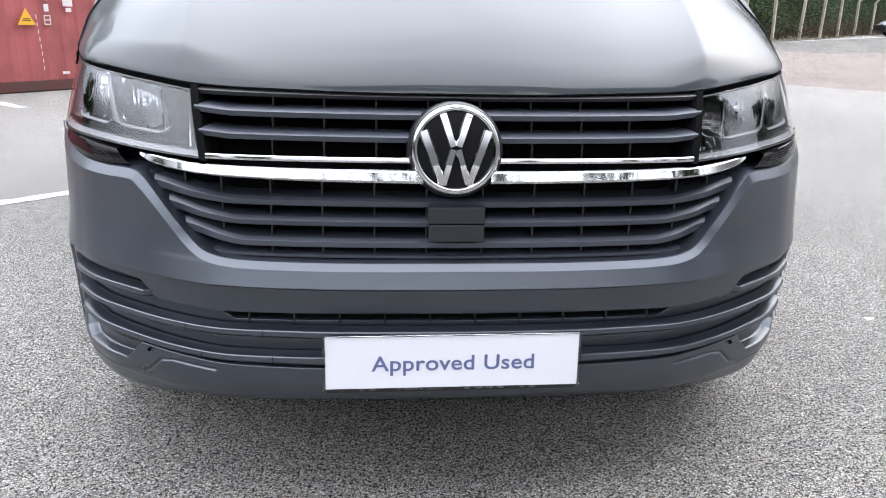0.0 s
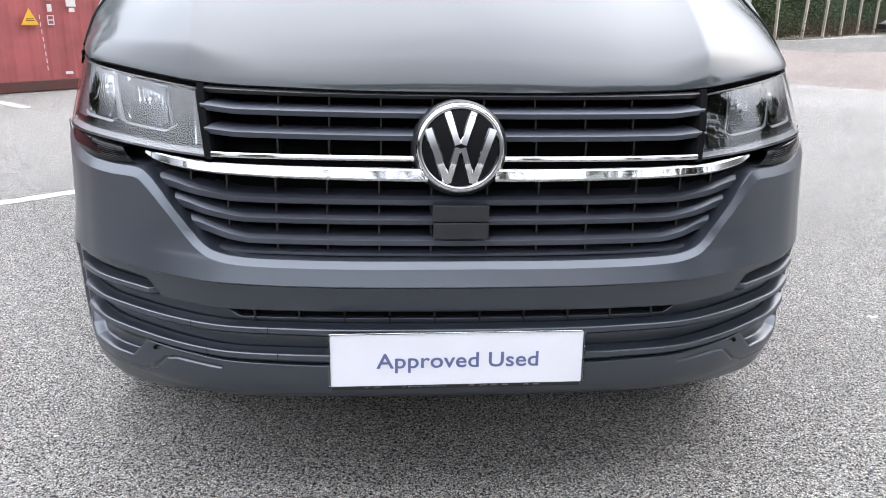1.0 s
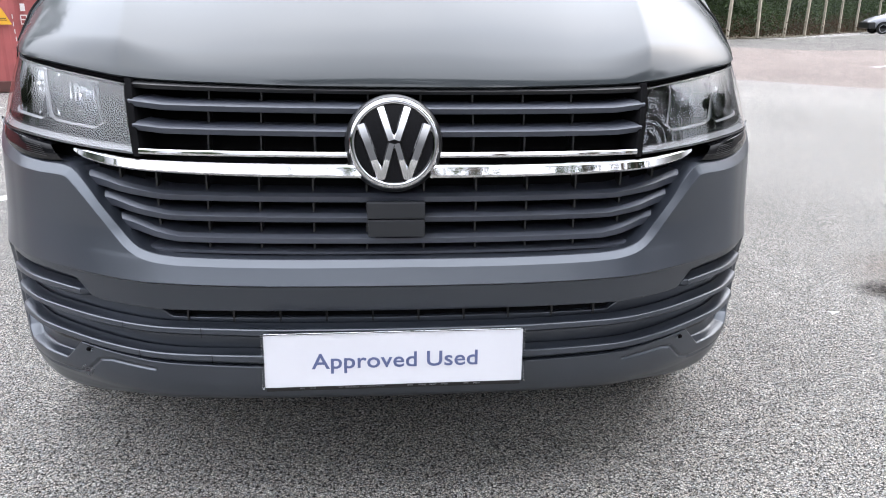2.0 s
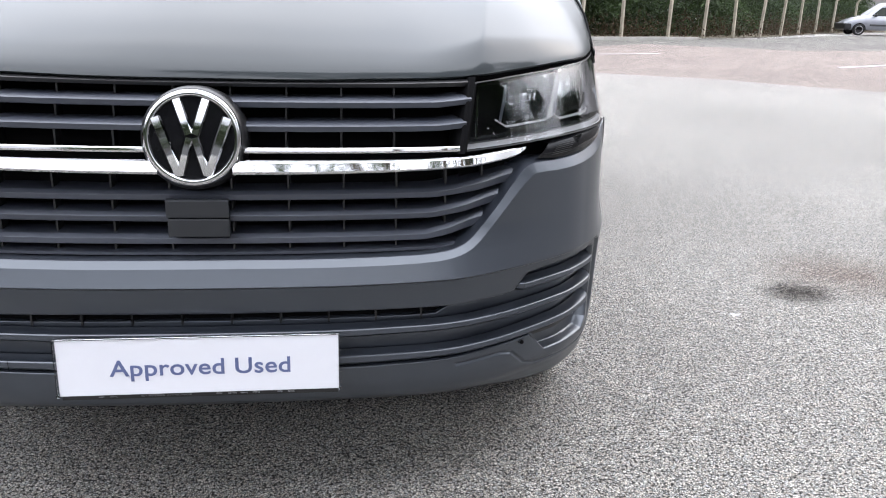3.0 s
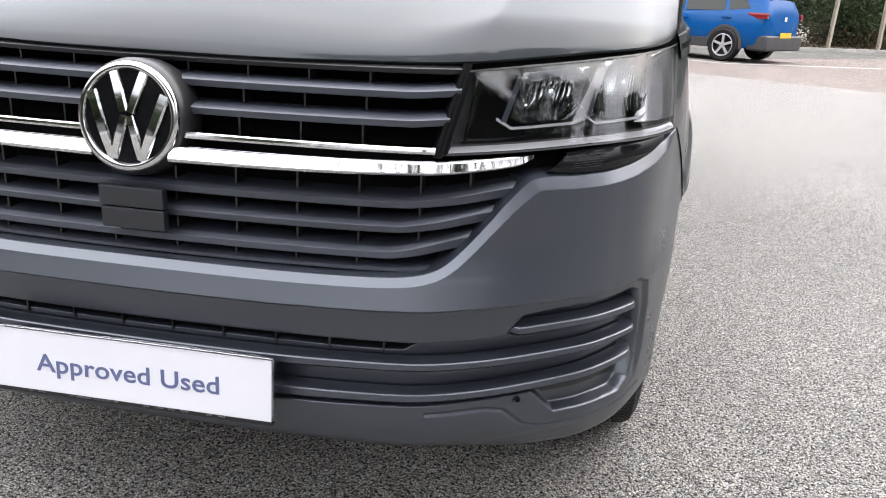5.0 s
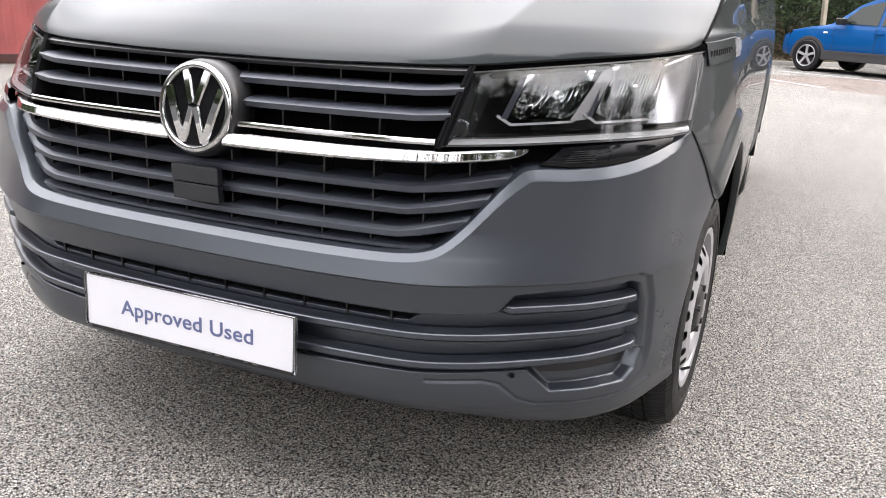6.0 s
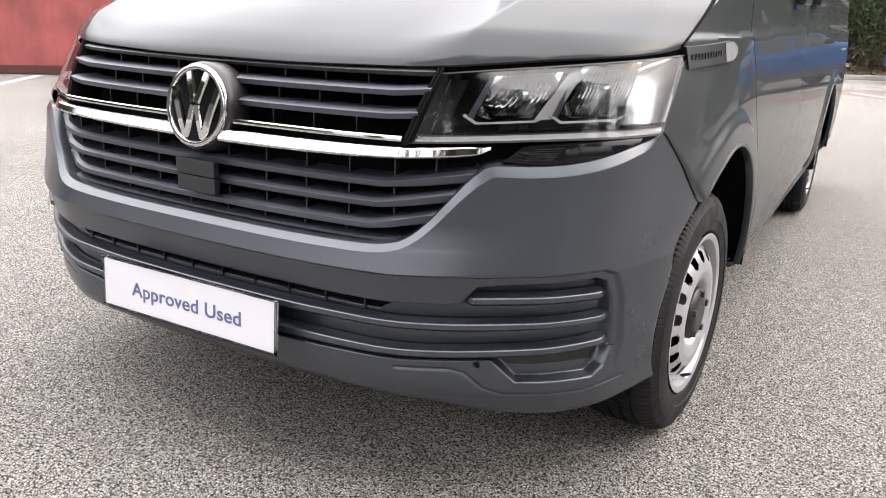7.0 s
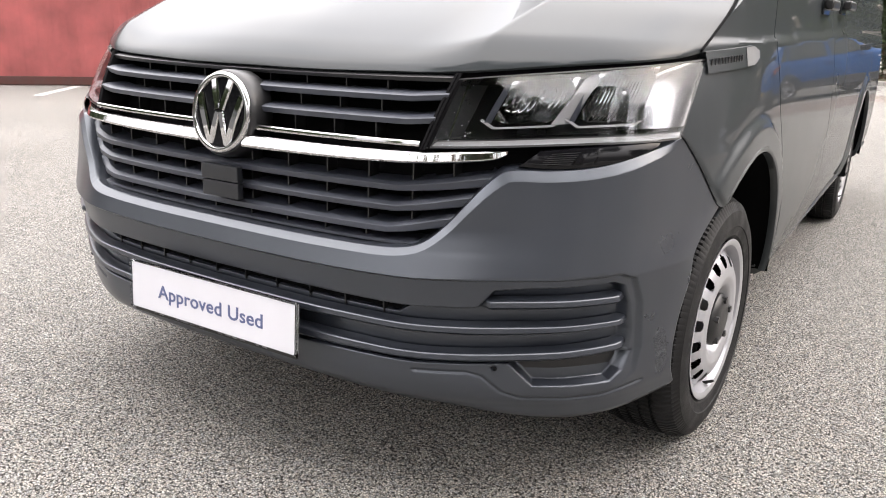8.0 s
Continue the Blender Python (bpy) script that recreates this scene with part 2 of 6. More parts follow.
TARSTAIN = stain_mat("oil_stain", (0.018, 0.014, 0.012), 0.97, 0.75)
FAINTSTAIN = stain_mat("faint_oil_stain", (0.10, 0.062, 0.045), 0.45, 0.35)
KERB = mat("concrete_kerb", (0.26, 0.25, 0.23), rough=0.85, grain=0.5, grain_scale=60, tone=0.2, tone_scale=3)
POSTM = mat("weathered_concrete_post", (0.27, 0.24, 0.19), rough=0.9, grain=0.5, grain_scale=60, tone=0.25, tone_scale=3)
WIRE = mat("dull_wire", (0.055, 0.065, 0.055), rough=0.7, spec=0.2)
BARK = mat("bark", (0.10, 0.08, 0.06), rough=0.9, grain=0.8, grain_scale=30, tone=0.3, tone_scale=3)
LEAF = leaf_mat("tree_leaves", (0.012, 0.022, 0.009), (0.055, 0.085, 0.028))
HEDGE = leaf_mat("hedge_leaves", (0.007, 0.012, 0.005), (0.056, 0.088, 0.030), 0.15)
BRUSH = leaf_mat("dry_brushwood", (0.020, 0.012, 0.007), (0.085, 0.052, 0.032), 0.1)
SOIL = mat("grass_and_soil", (0.085, 0.072, 0.042), rough=0.95, grain=0.8, grain_scale=20, tone=0.35, tone_scale=1.5)
REDSTEEL = mat("faded_red_container_paint", (0.245, 0.058, 0.056), rough=0.6, grain=0.3, grain_scale=60, tone=0.30, tone_scale=2.2)
RUST = mat("rusty_rail", (0.055, 0.018, 0.014), rough=0.8, grain=0.5, grain_scale=60, tone=0.3, tone_scale=5)
YELLOW = mat("yellow_sign", (0.55, 0.29, 0.015), rough=0.5, tone=0.06)
WHITEPAINT = mat("white_stencil_paint", (0.46, 0.43, 0.42), rough=0.7, tone=0.15, tone_scale=12)
BLUE = mat("blue_car_paint", (0.001, 0.054, 0.185), rough=0.30, coat=0.22, spec=0.05, tone=0.03)
DARKGLASS = mat("dark_car_glass", (0.006, 0.010, 0.006), rough=0.03, spec=0.30)
SILVER = mat("silver_van_paint", (0.20, 0.205, 0.23), rough=0.3, metal=0.3, coat=1.0, tone=0.03)
CLADDING = mat("dark_cladding", (0.026, 0.026, 0.028), rough=0.6, tone=0.1)
REDLAMP = mat("red_lamp", (0.15, 0.006, 0.010), rough=0.12, coat=0.5)
YELLOWPLATE = mat("yellow_plate", (0.55, 0.34, 0.015), rough=0.4, tone=0.04)
OUTERPANEL = mat("silvered_lamp_panel", (0.21, 0.21, 0.22), rough=0.10, metal=0.85, tone=0.08, tone_scale=12)
LAMPBOWL = mat("dark_lamp_bowl", (0.030, 0.031, 0.034), rough=0.16, spec=0.9, tone=0.2, tone_scale=18)
LAMPWHITE = mat("pale_lamp_trim", (0.46, 0.46, 0.47), rough=0.24, metal=0.5, tone=0.05, tone_scale=20)

# ---- mesh helpers ----
def mesh_part(name, verts, faces, material, parent=None, label="", smooth=True):
    """One mesh object from plain arrays, under its thing."""
    me = bpy.data.meshes.new(name)
    me.from_pydata([tuple(map(float, v)) for v in verts], [], [tuple(map(int, f)) for f in faces])
    me.validate()
    me.materials.append(material)
    if smooth:
        me.polygons.foreach_set("use_smooth", [True] * len(me.polygons))
        me.set_sharp_from_angle(angle=radians(38))
    me.update()
    ob = new(name, me)
    if parent is not None:
        ob.parent = parent
    if label:
        tagged(ob, label)
    return ob


def part(name, bm, material, parent, label="", smooth=False):
    """A bmesh as one mesh object under a thing or a part."""
    me = bpy.data.meshes.new(name)
    bm.to_mesh(me)
    bm.free()
    me.materials.append(material)
    if smooth:
        me.polygons.foreach_set("use_smooth", [True] * len(me.polygons))
        me.set_sharp_from_angle(angle=radians(35))
    ob = new(name, me)
    if parent is not None:
        ob.parent = parent
    if label:
        tagged(ob, label)
    return ob


def thing(name, label, category, group="", kind="", at=(0, 0, 0), turn=0.0):
    ob = new(name)
    ob.empty_display_size = 0.1
    ob.matrix_basis = pose(*at, 0, 0, turn)
    return tagged(ob, label, category, group, kind)


def grid_faces(n, m, flip=False, closed=False):
    """Quads of an n by m net of vertices, row by row."""
    a = np.arange(n * m).reshape(n, m)
    if closed:
        a = np.concatenate([a, a[:, :1]], 1)
    q = np.stack([a[:-1, :-1], a[:-1, 1:], a[1:, 1:], a[1:, :-1]], -1).reshape(-1, 4)
    return q[:, ::-1] if flip else q


def net(name, v, material, parent, label="", flip=False, closed=False, smooth=True):
    v = np.asarray(v, float)
    return mesh_part(name, v.reshape(-1, 3), grid_faces(v.shape[0], v.shape[1], flip, closed), material, parent, label, smooth)


def join_nets(nets):
    """Several nets (array, flip) as one list of vertices and faces."""
    vs, fs, k = [], [], 0
    for v, flip in nets:
        v = np.asarray(v, float)
        vs.append(v.reshape(-1, 3))
        fs.append(grid_faces(v.shape[0], v.shape[1], flip) + k)
        k += v.shape[0] * v.shape[1]
    return np.concatenate(vs), np.concatenate(fs)


def spline(points, n):
    """n points along a smooth curve through the given ones."""
    p = np.asarray(points, float)
    p = np.vstack([2 * p[0] - p[1], p, 2 * p[-1] - p[-2]])
    out = []
    for i in range(1, len(p) - 2):
        t = np.linspace(0, 1, 24, endpoint=False)[:, None]
        a, b, c, d = p[i - 1 : i + 3]
        out.append(0.5 * (2 * b + (c - a) * t + (2 * a - 5 * b + 4 * c - d) * t**2 + (3 * b - a - 3 * c + d) * t**3))
    q = np.vstack(out + [p[-2:-1]])
    s = np.r_[0, np.cumsum(np.linalg.norm(np.diff(q, axis=0), axis=1))]
    w = np.linspace(0, s[-1], n)
    return np.stack([np.interp(w, s, q[:, k]) for k in range(q.shape[1])], -1)


def curve_fn(points):
    """A smooth y(x) through the given pairs."""
    q = spline(points, 400)
    return lambda x: np.interp(x, q[:, 0], q[:, 1])


def step(x):
    x = np.clip(x, 0, 1)
    return x * x * (3 - 2 * x)


def inside(poly, x, z):
    """Signed distance to a polygon, positive inside."""
    p = np.asarray(poly, float)
    d, odd = np.full(x.shape, 1e9), np.zeros(x.shape, bool)
    for (ax, az), (bx, bz) in zip(p, np.roll(p, -1, 0)):
        ex, ez = bx - ax, bz - az
        k = np.clip(((x - ax) * ex + (z - az) * ez) / (ex * ex + ez * ez), 0, 1)
        d = np.minimum(d, np.hypot(x - ax - k * ex, z - az - k * ez))
        cross = (az > z) != (bz > z)
        odd ^= cross & (x < ex * (z - az) / (ez if abs(ez) > 1e-9 else 1e-9) + ax)
    return np.where(odd, d, -d)


def from_line(line, x, z):
    d = np.full(x.shape, 1e9)
    for (ax, az), (bx, bz) in zip(line[:-1], line[1:]):
        ex, ez = bx - ax, bz - az
        k = np.clip(((x - ax) * ex + (z - az) * ez) / (ex * ex + ez * ez), 0, 1)
        d = np.minimum(d, np.hypot(x - ax - k * ex, z - az - k * ez))
    return d


def box_bm(sx, sy, sz, at=(0, 0, 0), bevel=0.0, segs=2):
    bm = bmesh.new()
    bmesh.ops.create_cube(bm, size=1.0, matrix=Matrix.Translation(at) @ Matrix.Diagonal((sx, sy, sz, 1)))
    if bevel:
        bmesh.ops.bevel(bm, geom=bm.edges[:], offset=bevel, segments=segs, profile=0.7, affect="EDGES")
    return bm


def prism_bm(outline, depth, axis_y=0.0, bevel=0.0):
    """A plate in the x-z plane with the given outline, from y = axis_y back by depth."""
    bm = bmesh.new()
    f = bm.faces.new([bm.verts.new((x, axis_y, z)) for x, z in outline])
    r = bmesh.ops.extrude_face_region(bm, geom=[f])
    bmesh.ops.translate(bm, verts=[v for v in r["geom"] if isinstance(v, bmesh.types.BMVert)], vec=(0, depth, 0))
    bmesh.ops.recalc_face_normals(bm, faces=bm.faces[:])
    if bevel:
        bmesh.ops.bevel(bm, geom=[e for e in bm.edges], offset=bevel, segments=2, profile=0.7, affect="EDGES")
    return bm


def lathe(profile, n, axis="x"):
    """A net turned round an axis from (along, radius) pairs."""
    a = np.linspace(0, 2 * np.pi, n, endpoint=False)
    p = np.asarray(profile, float)
    c, s = np.cos(a), np.sin(a)
    along, r = p[:, :1] + 0 * c, p[:, 1:2]
    return np.stack([along, r * c, r * s] if axis == "x" else [r * c, r * s, along], -1)


def text_mesh(words, size, bold=0.0, spacing=1.0):
    """Words in the built-in font as a mesh in the x-z plane, centred on its width, base line at z = 0."""
    cu = bpy.data.curves.new("words", "FONT")
    cu.body, cu.size, cu.extrude, cu.offset, cu.space_character = words, size, 0.0003, bold, spacing
    cu.align_x = "CENTER"
    ob = new("words", cu)
    bpy.context.view_layer.update()
    me = bpy.data.meshes.new_from_object(ob.evaluated_get(bpy.context.evaluated_depsgraph_get()))
    bpy.data.objects.remove(ob)
    me.transform(Matrix.Rotation(radians(90), 4, "X"))
    return me

# ---- the van ----
van = thing("van", "grey panel van with dark plastic bumper, parked on asphalt", "van")

# plan curve of the nose, from the middle to the side (half)
PLAN = spline([(0, 0), (0.125, 0.001), (0.25, 0.004), (0.375, 0.011), (0.48, 0.025), (0.57, 0.056), (0.65, 0.095), (0.75, 0.158),
               (0.80, 0.206), (0.84, 0.258), (0.868, 0.314), (0.893, 0.378), (0.917, 0.445), (0.935, 0.515), (0.948, 0.60), (0.955, 0.69), (0.957, 0.80)], 700)
PLAN_U = np.r_[0, np.cumsum(np.linalg.norm(np.diff(PLAN, axis=0), axis=1))]
_t = np.gradient(PLAN, axis=0)
_t[0] = (1, 0)
_t /= np.linalg.norm(_t, axis=1, keepdims=True)
PLAN_N = np.stack([_t[:, 1], -_t[:, 0]], -1)
# how far the nose stands out at each height
OUT = curve_fn([(0.20, -0.03), (0.25, 0.000), (0.27, 0.012), (0.30, 0.028), (0.365, 0.040), (0.43, 0.0465), (0.49, 0.0535), (0.543, 0.064)])
OUT2 = curve_fn([(0.543, 0.064), (0.549, 0.0641), (0.552, 0.0632), (0.560, 0.0602), (0.575, 0.0547), (0.590, 0.0493), (0.603, 0.0445), (0.63, 0.0365), (0.65, 0.0335), (0.70, 0.033), (0.77, 0.028), (0.80, 0.012),
                 (0.86, -0.015), (0.93, -0.055), (0.98, -0.08)])
CREASE = curve_fn([(0, 0.549), (0.25, 0.550), (0.5, 0.555), (0.7, 0.563), (0.85, 0.569), (0.96, 0.575)])


def corner(x):
    """How far the corner of the nose draws in at half-width x."""
    return 0.008 * step((x - 0.80) / 0.06) + 0.004 * step((x - 0.86) / 0.04)


def u_at(x):
    x = np.abs(x)
    return np.interp(x - corner(x), PLAN[:, 0], PLAN_U)


def skin(u, z, out=0.0):
    """Points on the nose at plan length u and height z, moved outward by out (right half)."""
    u, z = np.broadcast_arrays(np.asarray(u, float), np.asarray(z, float))
    px, py = np.interp(u, PLAN_U, PLAN[:, 0]), np.interp(u, PLAN_U, PLAN[:, 1])
    nx, ny = np.interp(u, PLAN_U, PLAN_N[:, 0]), np.interp(u, PLAN_U, PLAN_N[:, 1])
    zr = z - (CREASE(px) - 0.549)
    flank = np.where(zr < 0.77, 0.064 - (zr - 0.543) * 0.036 / 0.227, OUT2(zr))
    k = step((px - 0.50) / 0.34)
    high = step((zr - 0.54) / 0.10)
    o = np.where(zr < 0.543, OUT(zr), OUT2(zr) * (1 - k) + flank * k)
    return np.stack([px + nx * out, py - o * (step((0.62 - py) / 0.25) * (1 - high) + step((0.46 - py) / 0.25) * high) + ny * out, z], -1)


def on_nose(x, z, out=0.0):
    """Points on the nose at half-width x (either sign)."""
    x = np.asarray(x, float)
    p = skin(u_at(x), z, out)
    p[..., 0] = np.abs(p[..., 0]) * np.where(x < 0, -1, 1)
    return p


def mirrored(v):
    return v * np.array([-1.0, 1.0, 1.0])


def both(name, v, material, parent, label="", flip=False, smooth=True):
    """A net of the right half and its mirror image as one mesh."""
    vs, fs = join_nets([(v, flip), (mirrored(v), not flip)])
    return mesh_part(name, vs, fs, material, parent, label, smooth)


AXLE, ARCH_R, HUB_Z = 0.80, 0.412, 0.338


def arch_front(z, r=ARCH_R):
    return AXLE - np.sqrt(np.maximum(r * r - (z - HUB_Z) ** 2, 0.0))


# --- bumper ---
Z_TOP = curve_fn([(0, 0.597), (0.2, 0.597), (0.35, 0.599), (0.44, 0.602), (0.49, 0.609), (0.52, 0.622), (0.55, 0.650), (0.585, 0.692), (0.61, 0.724),
                  (0.635, 0.751), (0.652, 0.763), (0.68, 0.766), (0.72, 0.766), (0.783, 0.772), (0.84, 0.787), (0.875, 0.803), (0.897, 0.821)])
LIP = curve_fn([(0, 0.293), (0.3, 0.293), (0.5, 0.290), (0.58, 0.283), (0.66, 0.266), (0.74, 0.257), (0.82, 0.260), (0.88, 0.272), (0.93, 0.285), (0.96, 0.292)])
GAP_LINE = curve_fn([(0.362, 0.8195), (0.394, 0.788), (0.425, 0.754), (0.458, 0.717), (0.490, 0.684), (0.519, 0.662), (0.56, 0.642), (0.7, 0.60)])
RECESS = [(-0.1, 0.487), (0.48, 0.489), (0.60, 0.494), (0.627, 0.499), (0.656, 0.535), (0.70, 0.541), (0.843, 0.549), (0.856, 0.540), (0.863, 0.50), (0.866, 0.44),
          (0.864, 0.40), (0.857, 0.385), (0.75, 0.392), (0.67, 0.385), (0.5, 0.373), (0.3, 0.367), (-0.1, 0.366)]
POCKET = [(0.674, 0.388), (0.716, 0.337), (0.838, 0.337), (0.856, 0.355), (0.868, 0.392), (0.78, 0.40)]
SLOT = [(-0.1, 0.4835), (0.486, 0.485), (0.460, 0.469), (-0.1, 0.4665)]
FOGRIM = [(-0.2, 0.5485), (0.25, 0.5495), (0.5, 0.5545), (0.7, 0.5625), (0.852, 0.569), (0.869, 0.557), (0.877, 0.50), (0.879, 0.40), (0.873, 0.345), (0.846, 0.312), (0.70, 0.312), (0.55, 0.28), (-0.2, 0.28)]


IND_LOW = curve_fn([(0.55, 0.745), (0.62, 0.745), (0.664, 0.771), (0.72, 0.770), (0.783, 0.776), (0.861, 0.798), (0.884, 0.815), (0.96, 0.82)])


def bumper():
    nu, nz = 420, 250
    t = np.linspace(0, 1, nu)
    ua, uref = u_at(0.88), np.interp(0.42, PLAN[:, 1], PLAN_U)
    u0 = t * uref
    px, py = np.interp(u0, PLAN_U, PLAN[:, 0]), np.interp(u0, PLAN_U, PLAN[:, 1])
    top = np.where(py < 0.362, Z_TOP(px + corner(px)), GAP_LINE(py))
    low, mid = LIP(px), CREASE(px)
    w = np.linspace(0, 1, nz)
    k = 170
    z = np.empty((nz, nu))
    z[:k] = low + (mid - low) * (w[:k, None] / w[k - 1])
    up = (w[k - 1 :, None] - w[k - 1]) / (1 - w[k - 1])
    up = 1 - (1 - up) ** 1.6
    z[k - 1 :] = mid + (top - mid) * up
    uend = np.interp(arch_front(z, 0.424) + 0.042 * step((0.62 - z) / 0.12), PLAN[:, 1], PLAN_U)
    u = np.where(u0 > ua, ua + (u0 - ua) * (uend - ua) / (uref - ua), u0)
    # the gap line runs further back as the side reaches the arch
    for _ in range(60):
        y = np.interp(u[-1], PLAN_U, PLAN[:, 1])
        xc = np.interp(u[-1], PLAN_U, PLAN[:, 0])
        topc = np.where(y < 0.362, Z_TOP(xc + corner(xc)), GAP_LINE(y))
        top = top + 0.15 * (topc - top)
        z[k - 1 :] = mid + (top - mid) * up
        uend = np.interp(arch_front(z, 0.424) + 0.042 * step((0.62 - z) / 0.12), PLAN[:, 1], PLAN_U)
        u = np.where(u0 > ua, ua + (u0 - ua) * (uend - ua) / (uref - ua), u0)
    x = np.interp(u, PLAN_U, PLAN[:, 0])
    x = x + corner(x)
    d = np.zeros_like(z)
    d -= 0.008 * step(inside(FOGRIM, x, z) / 0.006 + 0.3) * step((z - 0.315) / 0.09)
    rim = [(xx, float(Z_TOP(xx))) for xx in np.linspace(0, 0.893, 70)]
    wide = 0.0125 + 0.006 * step((x - 0.58) / 0.10) * (1 - step((x - 0.84) / 0.05))
    near = np.clip(1 - from_line(rim, x, z) / wide, 0, 1) * (1 - step((x - 0.87) / 0.025))
    zr = z - (CREASE(x) - 0.549)
    d -= 0.0095 * near
    d -= 0.026 * step(inside(RECESS, x, z) / 0.009 + 0.5)
    d -= 0.026 * step(inside(POCKET, x, z) / 0.009 + 0.5)
    d -= 0.050 * step(inside(SLOT, x, z) / 0.007 + 0.5)
    for line in ([(0.50, 0.352), (0.60, 0.358), (0.628, 0.352), (0.66, 0.318), (0.69, 0.305), (0.82, 0.304), (0.88, 0.318)],):
        d -= 0.0035 * step(1 - from_line(line, x, z) / 0.0055)
    d -= 0.012 * step(1 - np.hypot(x - 0.650, z - 0.371) / 0.0055)
    v = skin(u, z, d)
    # lip that turns under
    rows = []
    for dz, dn in ((-0.010, -0.006), (-0.014, -0.018), (-0.014, -0.10)):
        r = skin(u[0], z[0], dn)
        r[:, 2] = z[0] + dz
        rows.append(r)
    v = np.concatenate([np.stack(rows[::-1]), v])
    seam = v[-1][v[-1][:, 1] > 0.352]
    # returns of the upper edge: into the grille opening, under the lamps, and at the wing
    yt = v[-1, :, 1]
    tip = step((np.abs(x[-1]) - 0.615) / 0.03)
    flange = tip * step((0.40 - yt) / 0.05)
    r1, r2, r3 = v[-1].copy(), v[-1].copy(), v[-1].copy()
    nn = np.stack([np.interp(u[-1], PLAN_U, PLAN_N[:, 0]), np.interp(u[-1], PLAN_U, PLAN_N[:, 1])], -1)
    climb = np.clip(IND_LOW(np.abs(x[-1])) - Z_TOP(np.abs(x[-1])) - 0.001, 0.003, 0.004)
    for r, dn, dz in ((r1, 0.003, 0.20 * climb), (r2, 0.013, 0.92 * climb), (r3, 0.055, climb)):
        r[:, :2] -= nn * (dn + (1 - flange[:, None]) * dn * 0.3)
        r[:, 2] += dz * flange + 0.0015 * (1 - flange)
    v = np.concatenate([v, np.stack([r1, r2, r3])])
    # the edge that turns into the wheel arch
    e1, e2 = v[:, -1:].copy(), v[:, -1:].copy()
    e1[..., 0] -= 0.006
    e1[..., 1] += 0.004
    e2[..., 0] -= 0.045
    e2[..., 1] += 0.004
    v = np.concatenate([v, e1, e2], 1)
    return both("front_bumper", v, PLASTIC, van, "matt dark grey plastic front bumper with recessed fins"), seam


front_bumper, SEAM = bumper()
_me = front_bumper.data
_low = np.zeros(len(_me.edges) * 2, np.int32)
_me.edges.foreach_get("vertices", _low)
_low = np.array([v.co.z for v in _me.vertices])[_low].reshape(-1, 2).max(1) < 0.54
_crisp = np.zeros(len(_low), bool)
_me.set_sharp_from_angle(angle=radians(20))
_me.attributes["sharp_edge"].data.foreach_get("value", _crisp)
_me.attributes["sharp_edge"].data.foreach_set("value", np.where(_low, False, _crisp))


def bar(name, xs, z_low, z_high, section, material, parent, label="", out=0.0, at_z=None, lean=0.0):
    """A bar swept along the nose; section: pairs of outward distance and height share between its lower and upper edge."""
    zl, zh = np.asarray(z_low(xs), float), np.asarray(z_high(xs), float)
    o = out(xs) if callable(out) else np.full(len(xs), out)
    if at_z is None:
        v = np.stack([skin(u_at(xs), zl + (zh - zl) * h, d + o) for d, h in section], 0)
    else:
        v = np.stack([skin(u_at(xs), np.full(len(xs), at_z), d + o) for d, h in section], 0)
        for row, (d, h) in zip(v, section):
            row[:, 2] = zl + (zh - zl) * h
            row[:, 1] += lean * (zh - zl) * (h - 0.5)
    v[..., 0] = np.abs(v[..., 0]) * np.where(xs < 0, -1, 1)
    v = np.concatenate([v, v[:1]], 0)
    n, m = v.shape[:2]
    vs, fs = v.reshape(-1, 3), grid_faces(n, m, True)
    caps = []
    for c, rev in ((0, False), (m - 1, True)):
        ring = [i * m + c for i in range(n - 1)]
        caps.append(ring[::-1] if rev else ring)
    me_faces = [tuple(f) for f in fs] + [tuple(c) for c in caps]
    ob = mesh_part(name, vs, me_faces, material, parent, label)
    ob.data.set_sharp_from_angle(angle=radians(20))
    return ob


FIN = [(-0.030, -0.06), (-0.007, -0.03), (-0.0015, 0.20), (0.0010, 0.32), (-0.0015, 0.80), (-0.0035, 0.90), (-0.0100, 1.02), (-0.030, 1.08)]
A_LO = curve_fn([(0, 0.433), (0.25, 0.433), (0.36, 0.436), (0.525, 0.439), (0.635, 0.443), (0.736, 0.450), (0.87, 0.458)])
A_HI = curve_fn([(0, 0.452), (0.25, 0.453), (0.36, 0.455), (0.525, 0.457), (0.635, 0.462), (0.736, 0.467), (0.87, 0.472)])
B_LO = curve_fn([(0, 0.369), (0.25, 0.370), (0.355, 0.373), (0.52, 0.378), (0.635, 0.385), (0.786, 0.396), (0.87, 0.405)])
B_HI = curve_fn([(0, 0.392), (0.25, 0.393), (0.355, 0.394), (0.52, 0.397), (0.635, 0.404), (0.786, 0.415), (0.87, 0.422)])
F_LO = curve_fn([(0.6, 0.496), (0.63, 0.498), (0.73, 0.503), (0.87, 0.507)])
F_HI = curve_fn([(0.6, 0.512), (0.63, 0.517), (0.73, 0.522), (0.87, 0.525)])


def fin_out(x0, x1):
    return lambda xs: -0.022 * step((np.abs(xs) - (x1 - 0.022)) / 0.022) - (0.020 * step(((x0 + 0.02) - np.abs(xs)) / 0.02) if x0 > 0 else 0)


